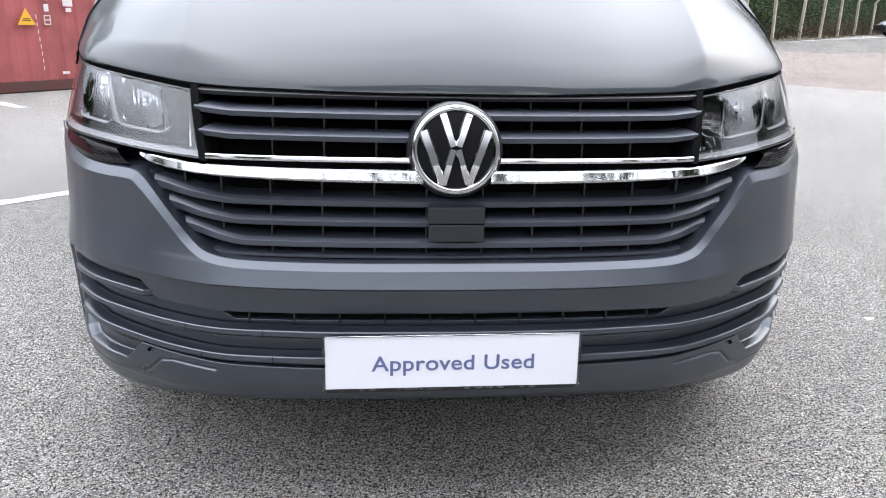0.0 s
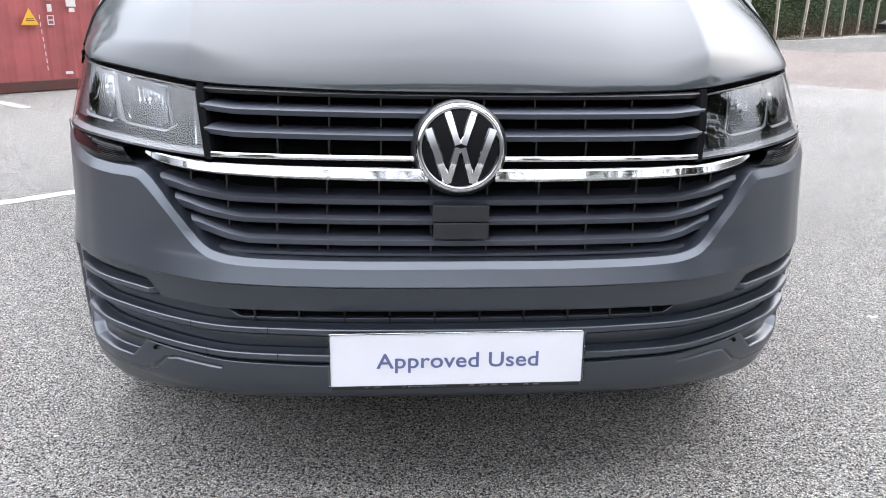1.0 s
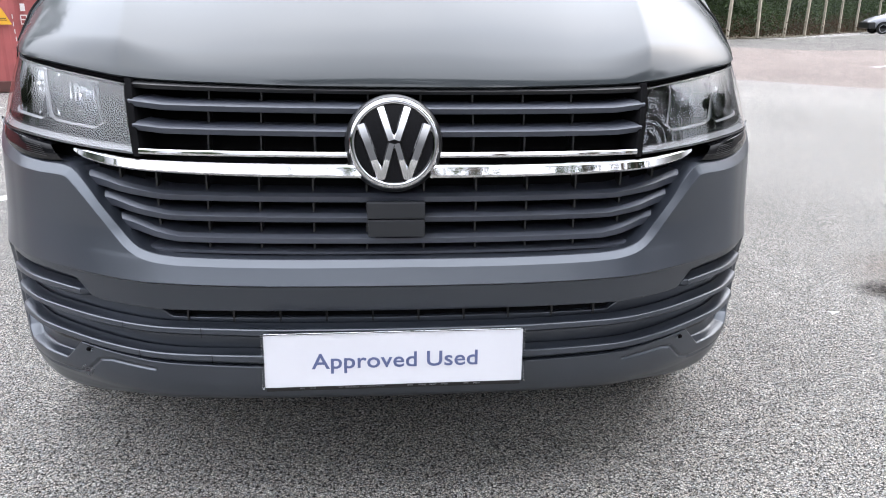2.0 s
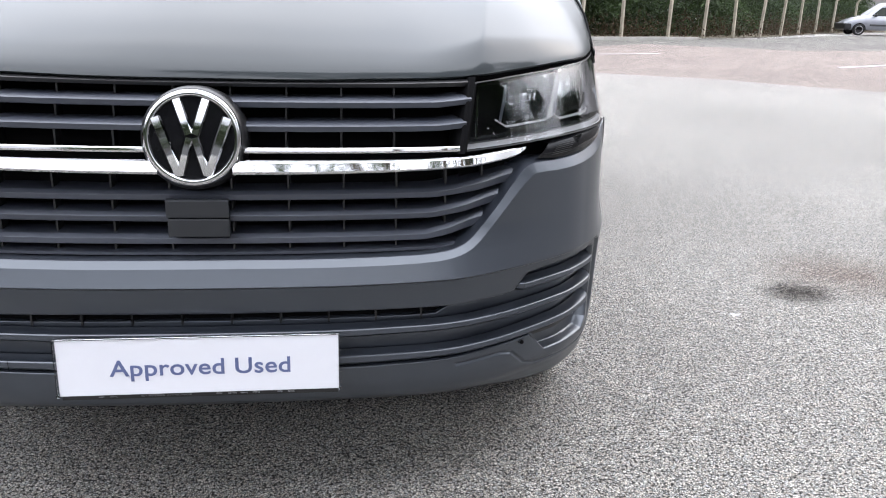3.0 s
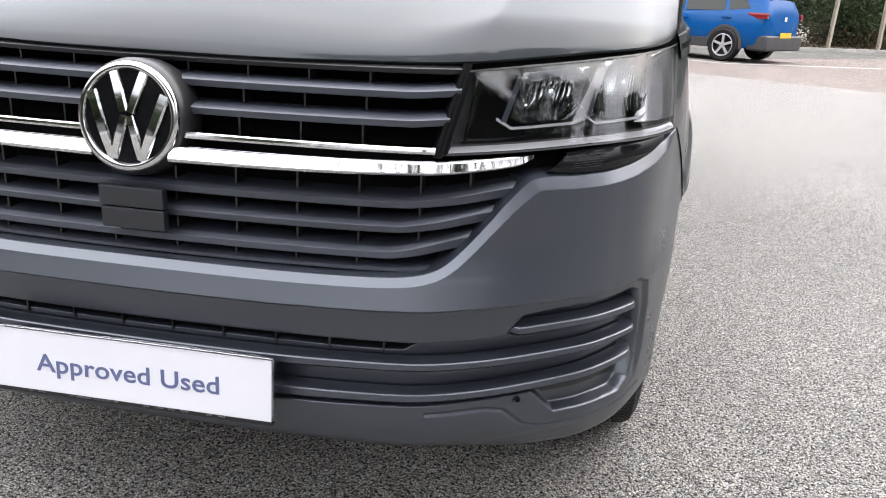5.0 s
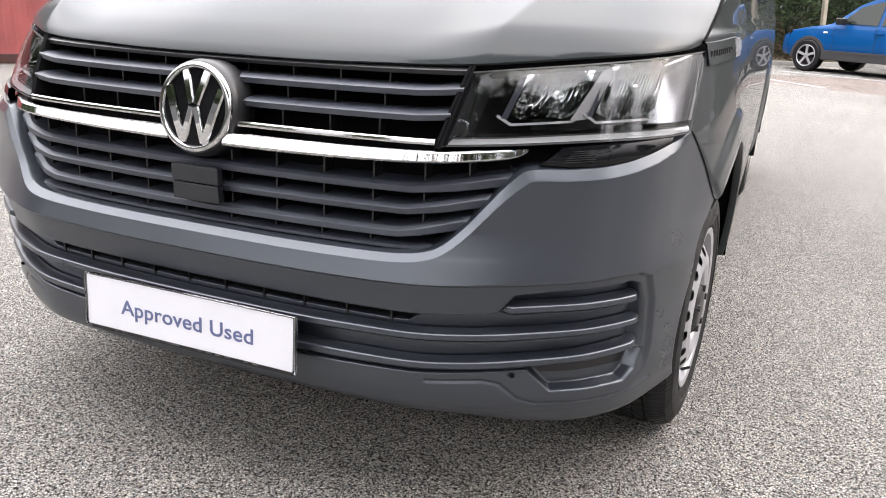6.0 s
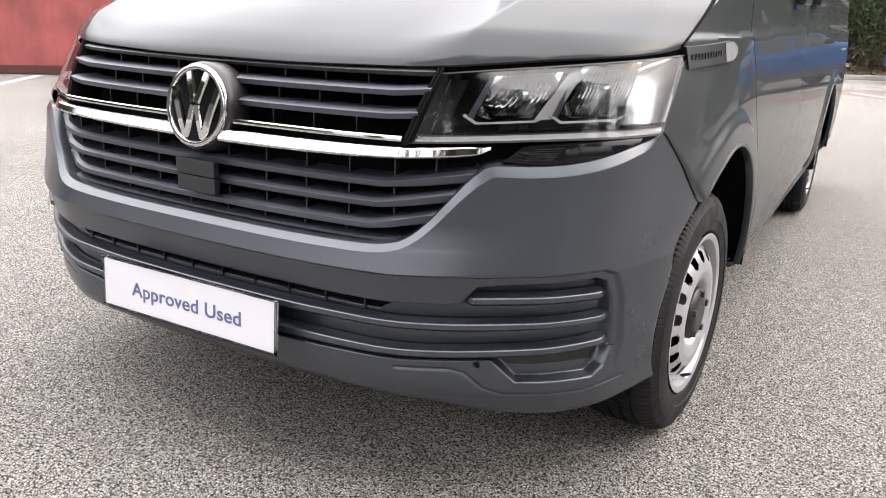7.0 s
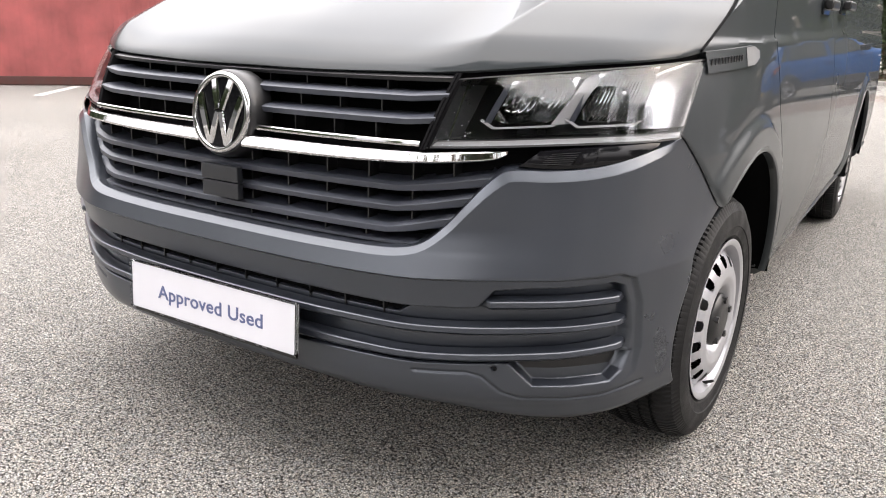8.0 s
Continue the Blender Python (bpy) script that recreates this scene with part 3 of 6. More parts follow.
for s in (1, -1):
    bar("bumper_fin", s * np.linspace(0.628, 0.868, 40), lambda x: F_LO(np.abs(x)), lambda x: F_HI(np.abs(x)), FIN, PLASTIC, front_bumper, out=fin_out(0.628, 0.868))
    bar("bumper_fin", s * np.linspace(0.0, 0.873, 110), lambda x: A_LO(np.abs(x)), lambda x: A_HI(np.abs(x)), FIN, PLASTIC, front_bumper, out=fin_out(0, 0.873))
    bar("bumper_fin", s * np.linspace(0.0, 0.873, 110), lambda x: B_LO(np.abs(x)), lambda x: B_HI(np.abs(x)), FIN, PLASTIC, front_bumper, out=fin_out(0, 0.873))
# black insert in the pocket below the fins
for s in (1, -1):
    xs = np.linspace(0.690, 0.860, 40)
    lo = np.interp(xs, [0.690, 0.720, 0.834, 0.850, 0.860], [0.380, 0.3455, 0.3455, 0.359, 0.380])
    net("pocket_insert", np.stack([on_nose(xs, lo + (0.398 - lo) * h, -0.0305) for h in np.linspace(0, 1, 5)]) * np.array([s, 1, 1]), BLACK, front_bumper, "black insert", flip=s < 0)
# small round sensor hole on either side, its shade a near-black bead
for s in (1, -1):
    bm = bmesh.new()
    p = on_nose(np.array([s * 0.652]), np.array([0.3715]), -0.002)[0]
    bmesh.ops.create_uvsphere(bm, u_segments=14, v_segments=8, radius=0.0048, matrix=Matrix.Translation(p) @ Matrix.Diagonal((1, 0.7, 1, 1)))
    part("sensor_hole_shade", bm, VOID, front_bumper, "near-black bead painting the shade in a small round hole", smooth=True)
# joints where the fins are pieced together
for x, lo, hi in ((-0.555, A_LO, A_HI), (-0.392, A_LO, A_HI), (-0.525, B_LO, B_HI), (-0.375, B_LO, B_HI)):
    zz = np.linspace(float(lo(abs(x))) - 0.002, float(hi(abs(x))) + 0.001, 8)
    net("fin_joint", np.stack([on_nose(np.full(8, x - 0.0006), zz, 0.0018), on_nose(np.full(8, x + 0.0006), zz, 0.0018)]), VOID, front_bumper)
# thin black joint between bumper and wing
for s in (1, -1):
    ring = []
    for k in range(7):
        a = 2 * math.pi * k / 6
        ring.append((SEAM + np.array([0.0010 + 0.0012 * math.cos(a), 0.0014 * math.sin(a), 0.0018 + 0.0016 * math.sin(a)])) * np.array([s, 1, 1]))
    net("joint_seal", np.stack(ring), VOID, van, "thin black joint beside the wing", flip=s > 0)
for x in np.arange(-0.4275, 0.44, 0.095):
    p = on_nose(np.array([x]), np.array([0.473]), -0.039)[0]
    part("slot_rib", box_bm(0.004, 0.014, 0.030, tuple(p)), BLACK, front_bumper)
_sx = np.linspace(-0.50, 0.50, 60)
# near-black sheet colours in the shade at the back of the slot
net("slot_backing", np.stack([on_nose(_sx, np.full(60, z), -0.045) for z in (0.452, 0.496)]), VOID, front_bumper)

# --- grille ---
grille = new("grille")
grille.parent = van
tagged(grille, "dark grey slatted radiator grille")
_gx = np.linspace(-0.66, 0.66, 90)
# the shade behind the slats is put into this sheet's near-black colour
net("grille_backing", np.stack([on_nose(_gx, np.full(90, z), -0.085) for z in np.linspace(0.585, 0.945, 8)]), VOID, grille, "near-black backing that paints the shade behind the slats")
SLAT = [(-0.060, 0.35), (-0.050, 0.03), (-0.0030, 0.0), (-0.0012, 0.08), (0.0002, 0.64), (-0.0008, 0.70), (-0.0095, 0.98), (-0.0200, 1.05), (-0.060, 1.15)]
SLAT_UP = [(-0.060, 0.35), (-0.052, 0.03), (-0.0085, 0.0), (-0.0065, 0.08), (0.0004, 0.66), (-0.0004, 0.72), (-0.0085, 0.97), (-0.0200, 1.03), (-0.060, 1.12)]


def slat(x1, z_mid, z_end, kink, h=0.0165, h_end=0.0165, reach=0.0):
    rise = lambda x: (z_end - z_mid) * np.clip((np.abs(x) - kink) / (x1 - kink), 0, 1.4) + 0.003 * (np.abs(x) / kink) ** 2 * (np.abs(x) < 9)
    hh = lambda x: h + (h_end - h) * np.clip((np.abs(x) - kink) / (x1 - kink), 0, 1)
    xs = np.linspace(-x1 - reach, x1 + reach, 131)
    sink = lambda x: -0.018 - 0.014 * step((np.abs(x) - (x1 - 0.085)) / 0.085) if reach > 0.01 else 0 * x
    return bar("slat", xs, lambda x: z_mid + rise(x) - hh(x) / 2, lambda x: z_mid + rise(x) + hh(x) / 2, SLAT if reach > 0.01 else SLAT_UP, GRILLE, grille, out=sink)


slat(0.520, 0.884, 0.889, 0.45)
slat(0.508, 0.842, 0.846, 0.45)
slat(0.612, 0.7165, 0.7335, 0.455, 0.0175, 0.025, 0.022)
slat(0.586, 0.6755, 0.6950, 0.445, 0.0175, 0.025, 0.022)
slat(0.545, 0.6325, 0.6510, 0.43, 0.0175, 0.025, 0.026)
bar("grille_top_rail", np.linspace(-0.525, 0.525, 91), lambda x: 0.911 + 0.02 * x * x, lambda x: 0.922 + 0.03 * x * x, SLAT_UP, BLACK, grille, out=-0.006)
bar("grille_sill", np.linspace(-0.50, 0.50, 91), lambda x: 0.600 + 0.02 * x * x, lambda x: 0.609 + 0.025 * x * x, SLAT, GRILLE, grille, out=-0.030)
for row, (za, zb, lim) in enumerate([(0.893, 0.905, 0.5), (0.850, 0.878, 0.5), (0.808, 0.836, 0.49), (0.730, 0.760, 0.60), (0.690, 0.716, 0.57), (0.647, 0.675, 0.52), (0.608, 0.632, 0.49)]):
    for x in (0.0535, 0.160, 0.266, 0.371, 0.476, 0.56):
        for s in (1, -1):
            if x < lim - 0.03:
                xr = s * (x + 0.004 * (row > 2))
                p = on_nose(np.array([xr]), np.array([(za + zb) / 2]), -0.052)[0]
                part("grille_rib", box_bm(0.0035, 0.030, zb - za + 0.016, tuple(p)), BLACK, grille)
for s in (1, -1):
    # slanted side walls of the upper and lower opening
    zz = np.linspace(0.795, 0.935, 20)
    xi = 0.497 + (zz - 0.795) * 0.20
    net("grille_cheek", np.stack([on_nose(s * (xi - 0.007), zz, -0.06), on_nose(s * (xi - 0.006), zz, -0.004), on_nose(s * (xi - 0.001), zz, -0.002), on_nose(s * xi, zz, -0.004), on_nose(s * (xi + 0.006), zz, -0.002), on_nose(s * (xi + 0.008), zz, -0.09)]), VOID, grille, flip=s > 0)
    zz = np.linspace(0.600, 0.762, 30)
    xi = np.interp(zz, [0.60, 0.613, 0.624, 0.650, 0.692, 0.728, 0.762], [0.44, 0.49, 0.52, 0.55, 0.585, 0.61, 0.628])
    net("grille_cheek", np.stack([on_nose(s * (xi + 0.012), zz, -0.034), on_nose(s * (xi + 0.006), zz, -0.05), on_nose(s * (xi + 0.002), zz, -0.085)]), GRILLE, grille, flip=s > 0)

# chrome strips
ROUNDBAR = [(-0.025, 0.1), (-0.004, 0.0), (0.0015, 0.03), (0.0042, 0.14), (0.0052, 0.24), (0.0052, 0.84), (0.0042, 0.94), (0.000, 1.0), (-0.025, 0.95)]
STRIPBAR = [(-0.025, 0.1), (-0.004, 0.0), (0.001, 0.06), (0.0035, 0.22), (0.0042, 0.50), (0.0035, 0.80), (0.0010, 0.97), (-0.025, 0.95)]
tail = lambda xs: -0.030 * step((np.abs(xs) - 0.50) / 0.16)
C_HI = curve_fn([(0, 0.786), (0.2, 0.7865), (0.34, 0.788), (0.45, 0.7905), (0.50, 0.792), (0.655, 0.799)])
C_LO = curve_fn([(0, 0.760), (0.2, 0.762), (0.34, 0.765), (0.45, 0.769), (0.50, 0.7715), (0.62, 0.779), (0.655, 0.793)])
for s in (1, -1):
    bar("chrome_bar", s * np.linspace(0.067, 0.652, 81), lambda x: C_LO(np.abs(x)), lambda x: C_HI(np.abs(x)), ROUNDBAR if s > 0 else ROUNDBAR[::-1], CHROME, grille, "polished chrome bar", out=tail, at_z=0.777, lean=0.40).data.set_sharp_from_angle(angle=radians(14))
    bar("chrome_strip", s * np.linspace(0.078, 0.492, 61), lambda x: 0.7950 + 0.012 * x * x, lambda x: 0.8080 + 0.012 * x * x, STRIPBAR if s > 0 else STRIPBAR[::-1], CHROME, grille, "thin chrome strip", out=-0.002, at_z=0.801, lean=0.06).data.set_sharp_from_angle(angle=radians(14))

# camera cover between the slats
part("sensor_cover", box_bm(0.114, 0.016, 0.034, (0, -0.031, 0.698), 0.003), COVER, grille, "plain dark rectangular sensor cover")
part("sensor_cover", box_bm(0.112, 0.016, 0.035, (0.001, -0.031, 0.6615), 0.003), COVER, grille, "plain dark rectangular sensor cover")

# round badge
badge = new("round_badge")
badge.parent = van
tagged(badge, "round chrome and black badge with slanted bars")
badge.matrix_basis = pose(-0.003, -0.018, 0.826, -9)


def badge_net(profile, n=96):
    v = lathe(profile, n, "z")
    return np.stack([v[..., 0], -v[..., 2], v[..., 1]], -1)


net("badge_housing", badge_net([(-0.055, 0.097), (-0.012, 0.0945), (-0.002, 0.0915), (0.002, 0.0885), (0.002, 0.084)]), BLACK, badge, closed=True)
net("badge_disc", badge_net([(0.0045, 0.0805), (0.0050, 0.05), (0.0052, 0.0001)]), GLOSSBLACK, badge, closed=True)
net("badge_ring", badge_net([(0.002, 0.0878), (0.006, 0.0872), (0.0092, 0.0848), (0.0104, 0.0808), (0.0096, 0.0768), (0.0062, 0.0742), (0.004, 0.0740)]), CHROME, badge, "chrome ring", closed=True)


def badge_bar(a, b, w0, w1):
    """A chrome bar from a to b in the badge's plane, with a roof-shaped face."""
    a, b = Vector(a), Vector(b)
    d = (b - a).normalized()
    n = Vector((-d.y, d.x))
    bm = bmesh.new()
    rows = []
    for t in np.linspace(0, 1, 11):
        p, w = a + (b - a) * float(t), w0 + (w1 - w0) * float(t)
        rows.append([bm.verts.new((q.x, y - 0.0055 * (1 - (q.y / 0.075) ** 2), q.y)) for q, y in ((p - n * w, -0.002), (p - n * w * 0.72, -0.0058), (p + n * w * 0.72, -0.0058), (p + n * w, -0.002))])
    for r0, r1 in zip(rows[:-1], rows[1:]):
        for i in range(3):
            bm.faces.new((r0[i], r0[i + 1], r1[i + 1], r1[i]))
    bm.faces.new(rows[0][::-1])
    bm.faces.new(rows[-1])
    bmesh.ops.recalc_face_normals(bm, faces=bm.faces[:])
    return part("badge_bar", bm, CHROME, badge, smooth=True)


for s in (1, -1):
    badge_bar((s * 0.0270, 0.0725), (s * 0.0055, 0.0065), 0.0090, 0.0080)
    badge_bar((s * 0.0640, 0.037), (s * 0.0250, -0.0700), 0.0095, 0.0088)
    badge_bar((s * 0.0050, 0.0005), (s * 0.0240, -0.0670), 0.0072, 0.0080)

# number plate with its holder
plate = new("number_plate")
plate.parent = van
tagged(plate, "white show plate in a clear acrylic holder")
plate.matrix_basis = pose(-0.003, -0.0860, 0.4038, -3, 0.12, 1.0)
part("plate_board", box_bm(0.519, 0.004, 0.112, (0, 0, 0), 0.0015), WHITE, plate)
part("plate_backing", box_bm(0.516, 0.006, 0.122, (0, 0.007, -0.006), 0.002), BLACK, plate, "black plate holder with pale small print")
for x in (-0.262, 0.262):
    part("acrylic_edge", box_bm(0.005, 0.008, 0.114, (x, -0.001, 0), 0.001), ACRYLIC, plate, "clear acrylic edge")
part("acrylic_edge", box_bm(0.522, 0.007, 0.004, (0, -0.001, 0.058), 0.001), ACRYLIC, plate, "clear acrylic edge")
for x in (-0.262, 0.262):
    part("corner_clip", box_bm(0.007, 0.005, 0.008, (x, -0.002, -0.054), 0.001), ACRYLIC, plate)
_me = text_mesh("Approved Used", 0.0455, 0.0006, 1.03)
_scale = 0.334 / (max(v.co.x for v in _me.vertices) - min(v.co.x for v in _me.vertices))
for word, end in (("Approved", -1), ("Used", 1)):
    _me = text_mesh(word, 0.0455, 0.0006, 1.03)
    xs = [v.co.x * _scale for v in _me.vertices]
    shift = -0.167 - min(xs) if end < 0 else 0.167 - max(xs)
    _me.transform(Matrix.Translation((shift, -0.0026, -0.0175)) @ Matrix.Diagonal((_scale, 1, 1, 1)))
    _me.materials.append(INK)
    _ob = new("lettering", _me)
    _ob.parent = plate
    tagged(_ob, "slate blue word " + word)
for x, w in ((-0.182, 0.010), (-0.160, 0.014), (-0.105, 0.010), (-0.082, 0.030), (-0.040, 0.046), (0.035, 0.012), (0.060, 0.016), (0.082, 0.014), (0.105, 0.014), (0.150, 0.010), (0.172, 0.014)):
    part("small_print", box_bm(w, 0.001, 0.0032, (x - 0.005, 0.0045, -0.0615)), PALEINK, plate, "unreadable pale small print")

# --- bonnet ---
def bonnet():
    ns, nv = 161, 70
    front = spline([(0, 0.060, 0.9265), (0.2, 0.062, 0.9275), (0.35, 0.072, 0.931), (0.45, 0.084, 0.9335), (0.53, 0.105, 0.938), (0.60, 0.142, 0.945), (0.70, 0.210, 0.956),
                    (0.80, 0.302, 0.966), (0.850, 0.396, 0.975), (0.872, 0.466, 0.985)], ns)
    back = spline([(0, 0.78, 1.275), (0.3, 0.79, 1.268), (0.6, 0.825, 1.245), (0.78, 0.86, 1.215), (0.852, 0.875, 1.195)], ns)
    mid = spline([(0, 0.060, 0.9265), (0, 0.0612, 0.9335), (0, 0.070, 0.9465), (0, 0.090, 0.9655), (0, 0.130, 0.994), (0, 0.22, 1.042), (0, 0.40, 1.122), (0, 0.60, 1.205), (0, 0.78, 1.275)], nv)
    side = spline([(0.872, 0.466, 0.985), (0.879, 0.53, 1.020), (0.884, 0.60, 1.058), (0.880, 0.69, 1.100), (0.868, 0.79, 1.152), (0.852, 0.875, 1.195)], nv)
    w = np.linspace(0, 1, nv)
    wm = np.r_[0, np.cumsum(np.linalg.norm(np.diff(mid, axis=0), axis=1))]
    wm /= wm[-1]
    s = np.linspace(0, 1, ns)
    v = w[:, None, None]
    q = s[None, :, None]
    c = (1 - v) * front[None] + v * back[None] + (1 - q) * mid[:, None] + q * side[:, None]
    c -= (1 - v) * (1 - q) * front[0] + (1 - v) * q * front[-1] + v * (1 - q) * back[0] + v * q * back[-1]
    # rounded leading edge outside the middle, and the raised centre panel
    ridge = 0.515 + 0.24 * w[:, None]
    tent = np.where(s[None] < ridge, np.clip(1 - (ridge - s[None]) / 0.18, 0, 1) ** 2, np.clip(1 - (s[None] - ridge) / np.maximum(1 - ridge, 0.05) / 0.9, 0, 1))
    c[..., 2] += 0.025 * tent * step(w / 0.10)[:, None]
    # level across the middle
    for k in (1, 2):
        tilt = (c[:, 1, k] - c[:, 0, k]) / s[1]
        c[..., k] -= tilt[:, None] * s[None] * np.exp(-((s[None] / 0.16) ** 2))
    swell = (w / 0.055) * np.exp(1 - w / 0.055)
    c[..., 1] -= swell[:, None] * (0.0015 + 0.0055 * step((s[None] - 0.05) / 0.50))
    hem = []
    for dy, dz in ((0.006, -0.004), (0.020, -0.002), (0.05, 0.01)):
        h = c[0].copy()
        h[:, 1] += dy
        h[:, 2] += dz
        hem.append(h)
    c = np.concatenate([np.stack(hem[::-1]), c])
    return both("bonnet", c, PAINT, van, "glossy grey bonnet reflecting the sky", flip=False)


bonnet()
# black joint along the sides of the bonnet
_sd = spline([(0.872, 0.466, 0.985), (0.879, 0.53, 1.020), (0.884, 0.60, 1.058), (0.880, 0.69, 1.100), (0.868, 0.79, 1.152), (0.852, 0.875, 1.195)], 60)
for s in (1, -1):
    ring = [(_sd + np.array([0.003 + 0.0032 * math.cos(k), 0, 0.001 + 0.0028 * math.sin(k)])) * np.array([s, 1, 1]) for k in np.linspace(0, 2 * np.pi, 7)]
    net("bonnet_side_seal", np.stack(ring), VOID, van, "black joint beside the bonnet", flip=s > 0)
_bx = np.linspace(-0.866, 0.866, 121)
_by = np.interp(np.abs(_bx), [0, 0.2, 0.35, 0.45, 0.53, 0.6, 0.7, 0.8, 0.847, 0.867], [0.060, 0.062, 0.072, 0.084, 0.105, 0.142, 0.210, 0.302, 0.396, 0.466])
_bz = np.interp(np.abs(_bx), [0, 0.35, 0.53, 0.7, 0.847, 0.867], [0.9265, 0.931, 0.938, 0.956, 0.975, 0.985])
# near-black sheet paints the shadow in the gap below the bonnet
net("bonnet_gap_shade", np.stack([np.stack([_bx, _by + 0.016, _bz + 0.01], -1), np.stack([_bx, _by + 0.012, _bz - 0.012], -1), np.stack([_bx, _by + 0.05, _bz - 0.03], -1)]), VOID, van, "near-black sheet painting the shadow gap below the bonnet", flip=True)

# --- body sides ---
WIDTH = curve_fn([(0.26, 0.915), (0.31, 0.930), (0.36, 0.943), (0.45, 0.951), (0.60, 0.956), (0.72, 0.955), (0.85, 0.948), (0.95, 0.939), (1.00, 0.933), (1.012, 0.931),
                  (1.022, 0.922), (1.10, 0.914), (1.20, 0.903), (1.50, 0.853), (1.75, 0.800), (1.87, 0.755), (1.93, 0.70)])
NOSE_IN = lambda y: 0.957 - np.interp(y, PLAN[:, 1], PLAN[:, 0], right=0.957)
EXTRA = curve_fn([(0.2, 0), (0.70, 0.0), (0.80, 0.005), (0.90, 0.016), (0.97, 0.026), (1.0, 0.028), (1.1, 0.030), (1.25, 0.032), (2.0, 0.04)])


def side_x(y, z):
    shoulder = 1.0 * (y - 1.0) * 0.02
    lap = np.clip(0.064 - (z - 0.543) * 0.159, 0, 0.06) * step((0.44 - y) / 0.25) * step((0.87 - z) / 0.13)
    tuck = 0.005 * step((FRONT_EDGE(z) + 0.035 - y) / 0.02) * (z < 0.812)
    x = -tuck + WIDTH(z - np.clip(shoulder, -0.03, 0.04)) - NOSE_IN(y + lap) - EXTRA(z) * np.clip((1.15 - y) / 0.66, 0, 1.05) ** 2
    x -= 0.10 * step((y - 4.70) / 0.28) ** 2
    for axle in (AXLE, AXLE + 3.0):
        r = np.hypot(y - axle, z - HUB_Z)
        x += 0.010 * step((0.497 - r) / 0.030) * (step((y - 0.42) / 0.12) if axle < 2 else 1.0)
    return x


def side_panel(name, y0, y1, z0, z1, ny, nz, label=""):
    """A piece of the body side between two edge lines y0(z) and y1(z), with the wheel arches cut out."""
    zz = np.linspace(z0, z1, nz)[:, None]
    t = np.linspace(0, 1, ny)[None]
    a, b = y0(zz), y1(zz)
    y = a + (b - a) * t
    z = zz + 0 * y
    cell = 0.5 * max((z1 - z0) / nz, float(np.max(b - a)) / ny)
    cut = np.zeros(y.shape, bool)
    for axle in (AXLE, AXLE + 3.0):
        dy, dz = y - axle, z - HUB_Z
        r = np.hypot(dy, dz)
        near = np.abs(r - ARCH_R) < cell * 1.3
        k = np.where(near, ARCH_R / np.maximum(r, 1e-6), 1.0)
        y, z = axle + dy * k, HUB_Z + dz * k
        cut |= (r < ARCH_R) & ~near
    v = np.stack([side_x(y, z), y, z], -1)
    faces = grid_faces(nz, ny, False)
    keep = ~cut.ravel()[faces].any(1)
    mid = v.reshape(-1, 3)[faces].mean(1)
    for axle in (AXLE, AXLE + 3.0):
        keep &= np.hypot(mid[:, 1] - axle, mid[:, 2] - HUB_Z) > ARCH_R - 0.002
    faces = faces[keep]
    vs = v.reshape(-1, 3)
    # folded edges that turn inward along both edge lines
    extra_v, extra_f, k = [], [], len(vs)
    for col, flip in ((0, False), (ny - 1, True)):
        ids = [i * ny + col for i in range(nz)]
        inn = vs[ids].copy()
        inn[:, 0] -= 0.018
        inn[:, 1] += 0.001 if col == 0 else -0.001
        extra_v.append(inn)
        for i in range(nz - 1):
            if cut.ravel()[ids[i]] or cut.ravel()[ids[i + 1]]:
                continue
            q = (ids[i], ids[i + 1], k + i + 1, k + i)
            extra_f.append(q[::-1] if flip else q)
        k += nz
    vs2 = np.concatenate([vs, *extra_v])
    fs = [tuple(f) for f in faces] + extra_f
    obs = []
    for s in (1, -1):
        used = [f if s > 0 else f[::-1] for f in fs]
        ob = mesh_part(name, vs2 * np.array([s, 1, 1]), used, PAINT, van, label)
        obs.append(ob)
    return obs


lin = lambda pts: (lambda z: np.interp(z, [p[0] for p in pts], [p[1] for p in pts]))
FRONT_EDGE = lin([(0.30, 0.56), (0.645, 0.556), (0.662, 0.515), (0.684, 0.486), (0.717, 0.454), (0.754, 0.419), (0.788, 0.386), (0.812, 0.362), (0.8185, 0.356), (0.85, 0.382), (0.90, 0.424), (0.945, 0.462), (0.971, 0.491),
                  (0.985, 0.474), (1.020, 0.538), (1.058, 0.608), (1.100, 0.696), (1.152, 0.796), (1.195, 0.881), (1.30, 1.02), (1.75, 1.47), (1.90, 1.62)])
DOOR_A = lin([(0.30, 1.235), (0.50, 1.225), (0.64, 1.20), (0.72, 1.145), (0.82, 1.065), (0.94, 1.010), (1.0, 0.975), (1.02, 0.985), (1.30, 1.06), (1.75, 1.50), (1.90, 1.64)])
DOOR_B = lin([(0.30, 2.16), (0.60, 2.20), (0.9, 2.19), (1.05, 2.15), (1.9, 2.10)])
side_panel("front_wing", FRONT_EDGE, lambda z: DOOR_A(z) - 0.003, 0.645, 1.90, 90, 190, "glossy grey front wing with flared wheel arch")
side_panel("wing_foot", lambda z: 0 * z + AXLE + 0.30, lambda z: DOOR_A(z) - 0.003, 0.335, 0.645, 24, 50)
side_panel("front_door", lambda z: DOOR_A(z) + 0.003, lambda z: DOOR_B(z) - 0.003, 0.335, 1.90, 70, 120, "glossy grey front door")
side_panel("sliding_door", lambda z: DOOR_B(z) + 0.003, lambda z: 0 * z + 3.28, 0.335, 1.90, 60, 90, "glossy grey side panel")
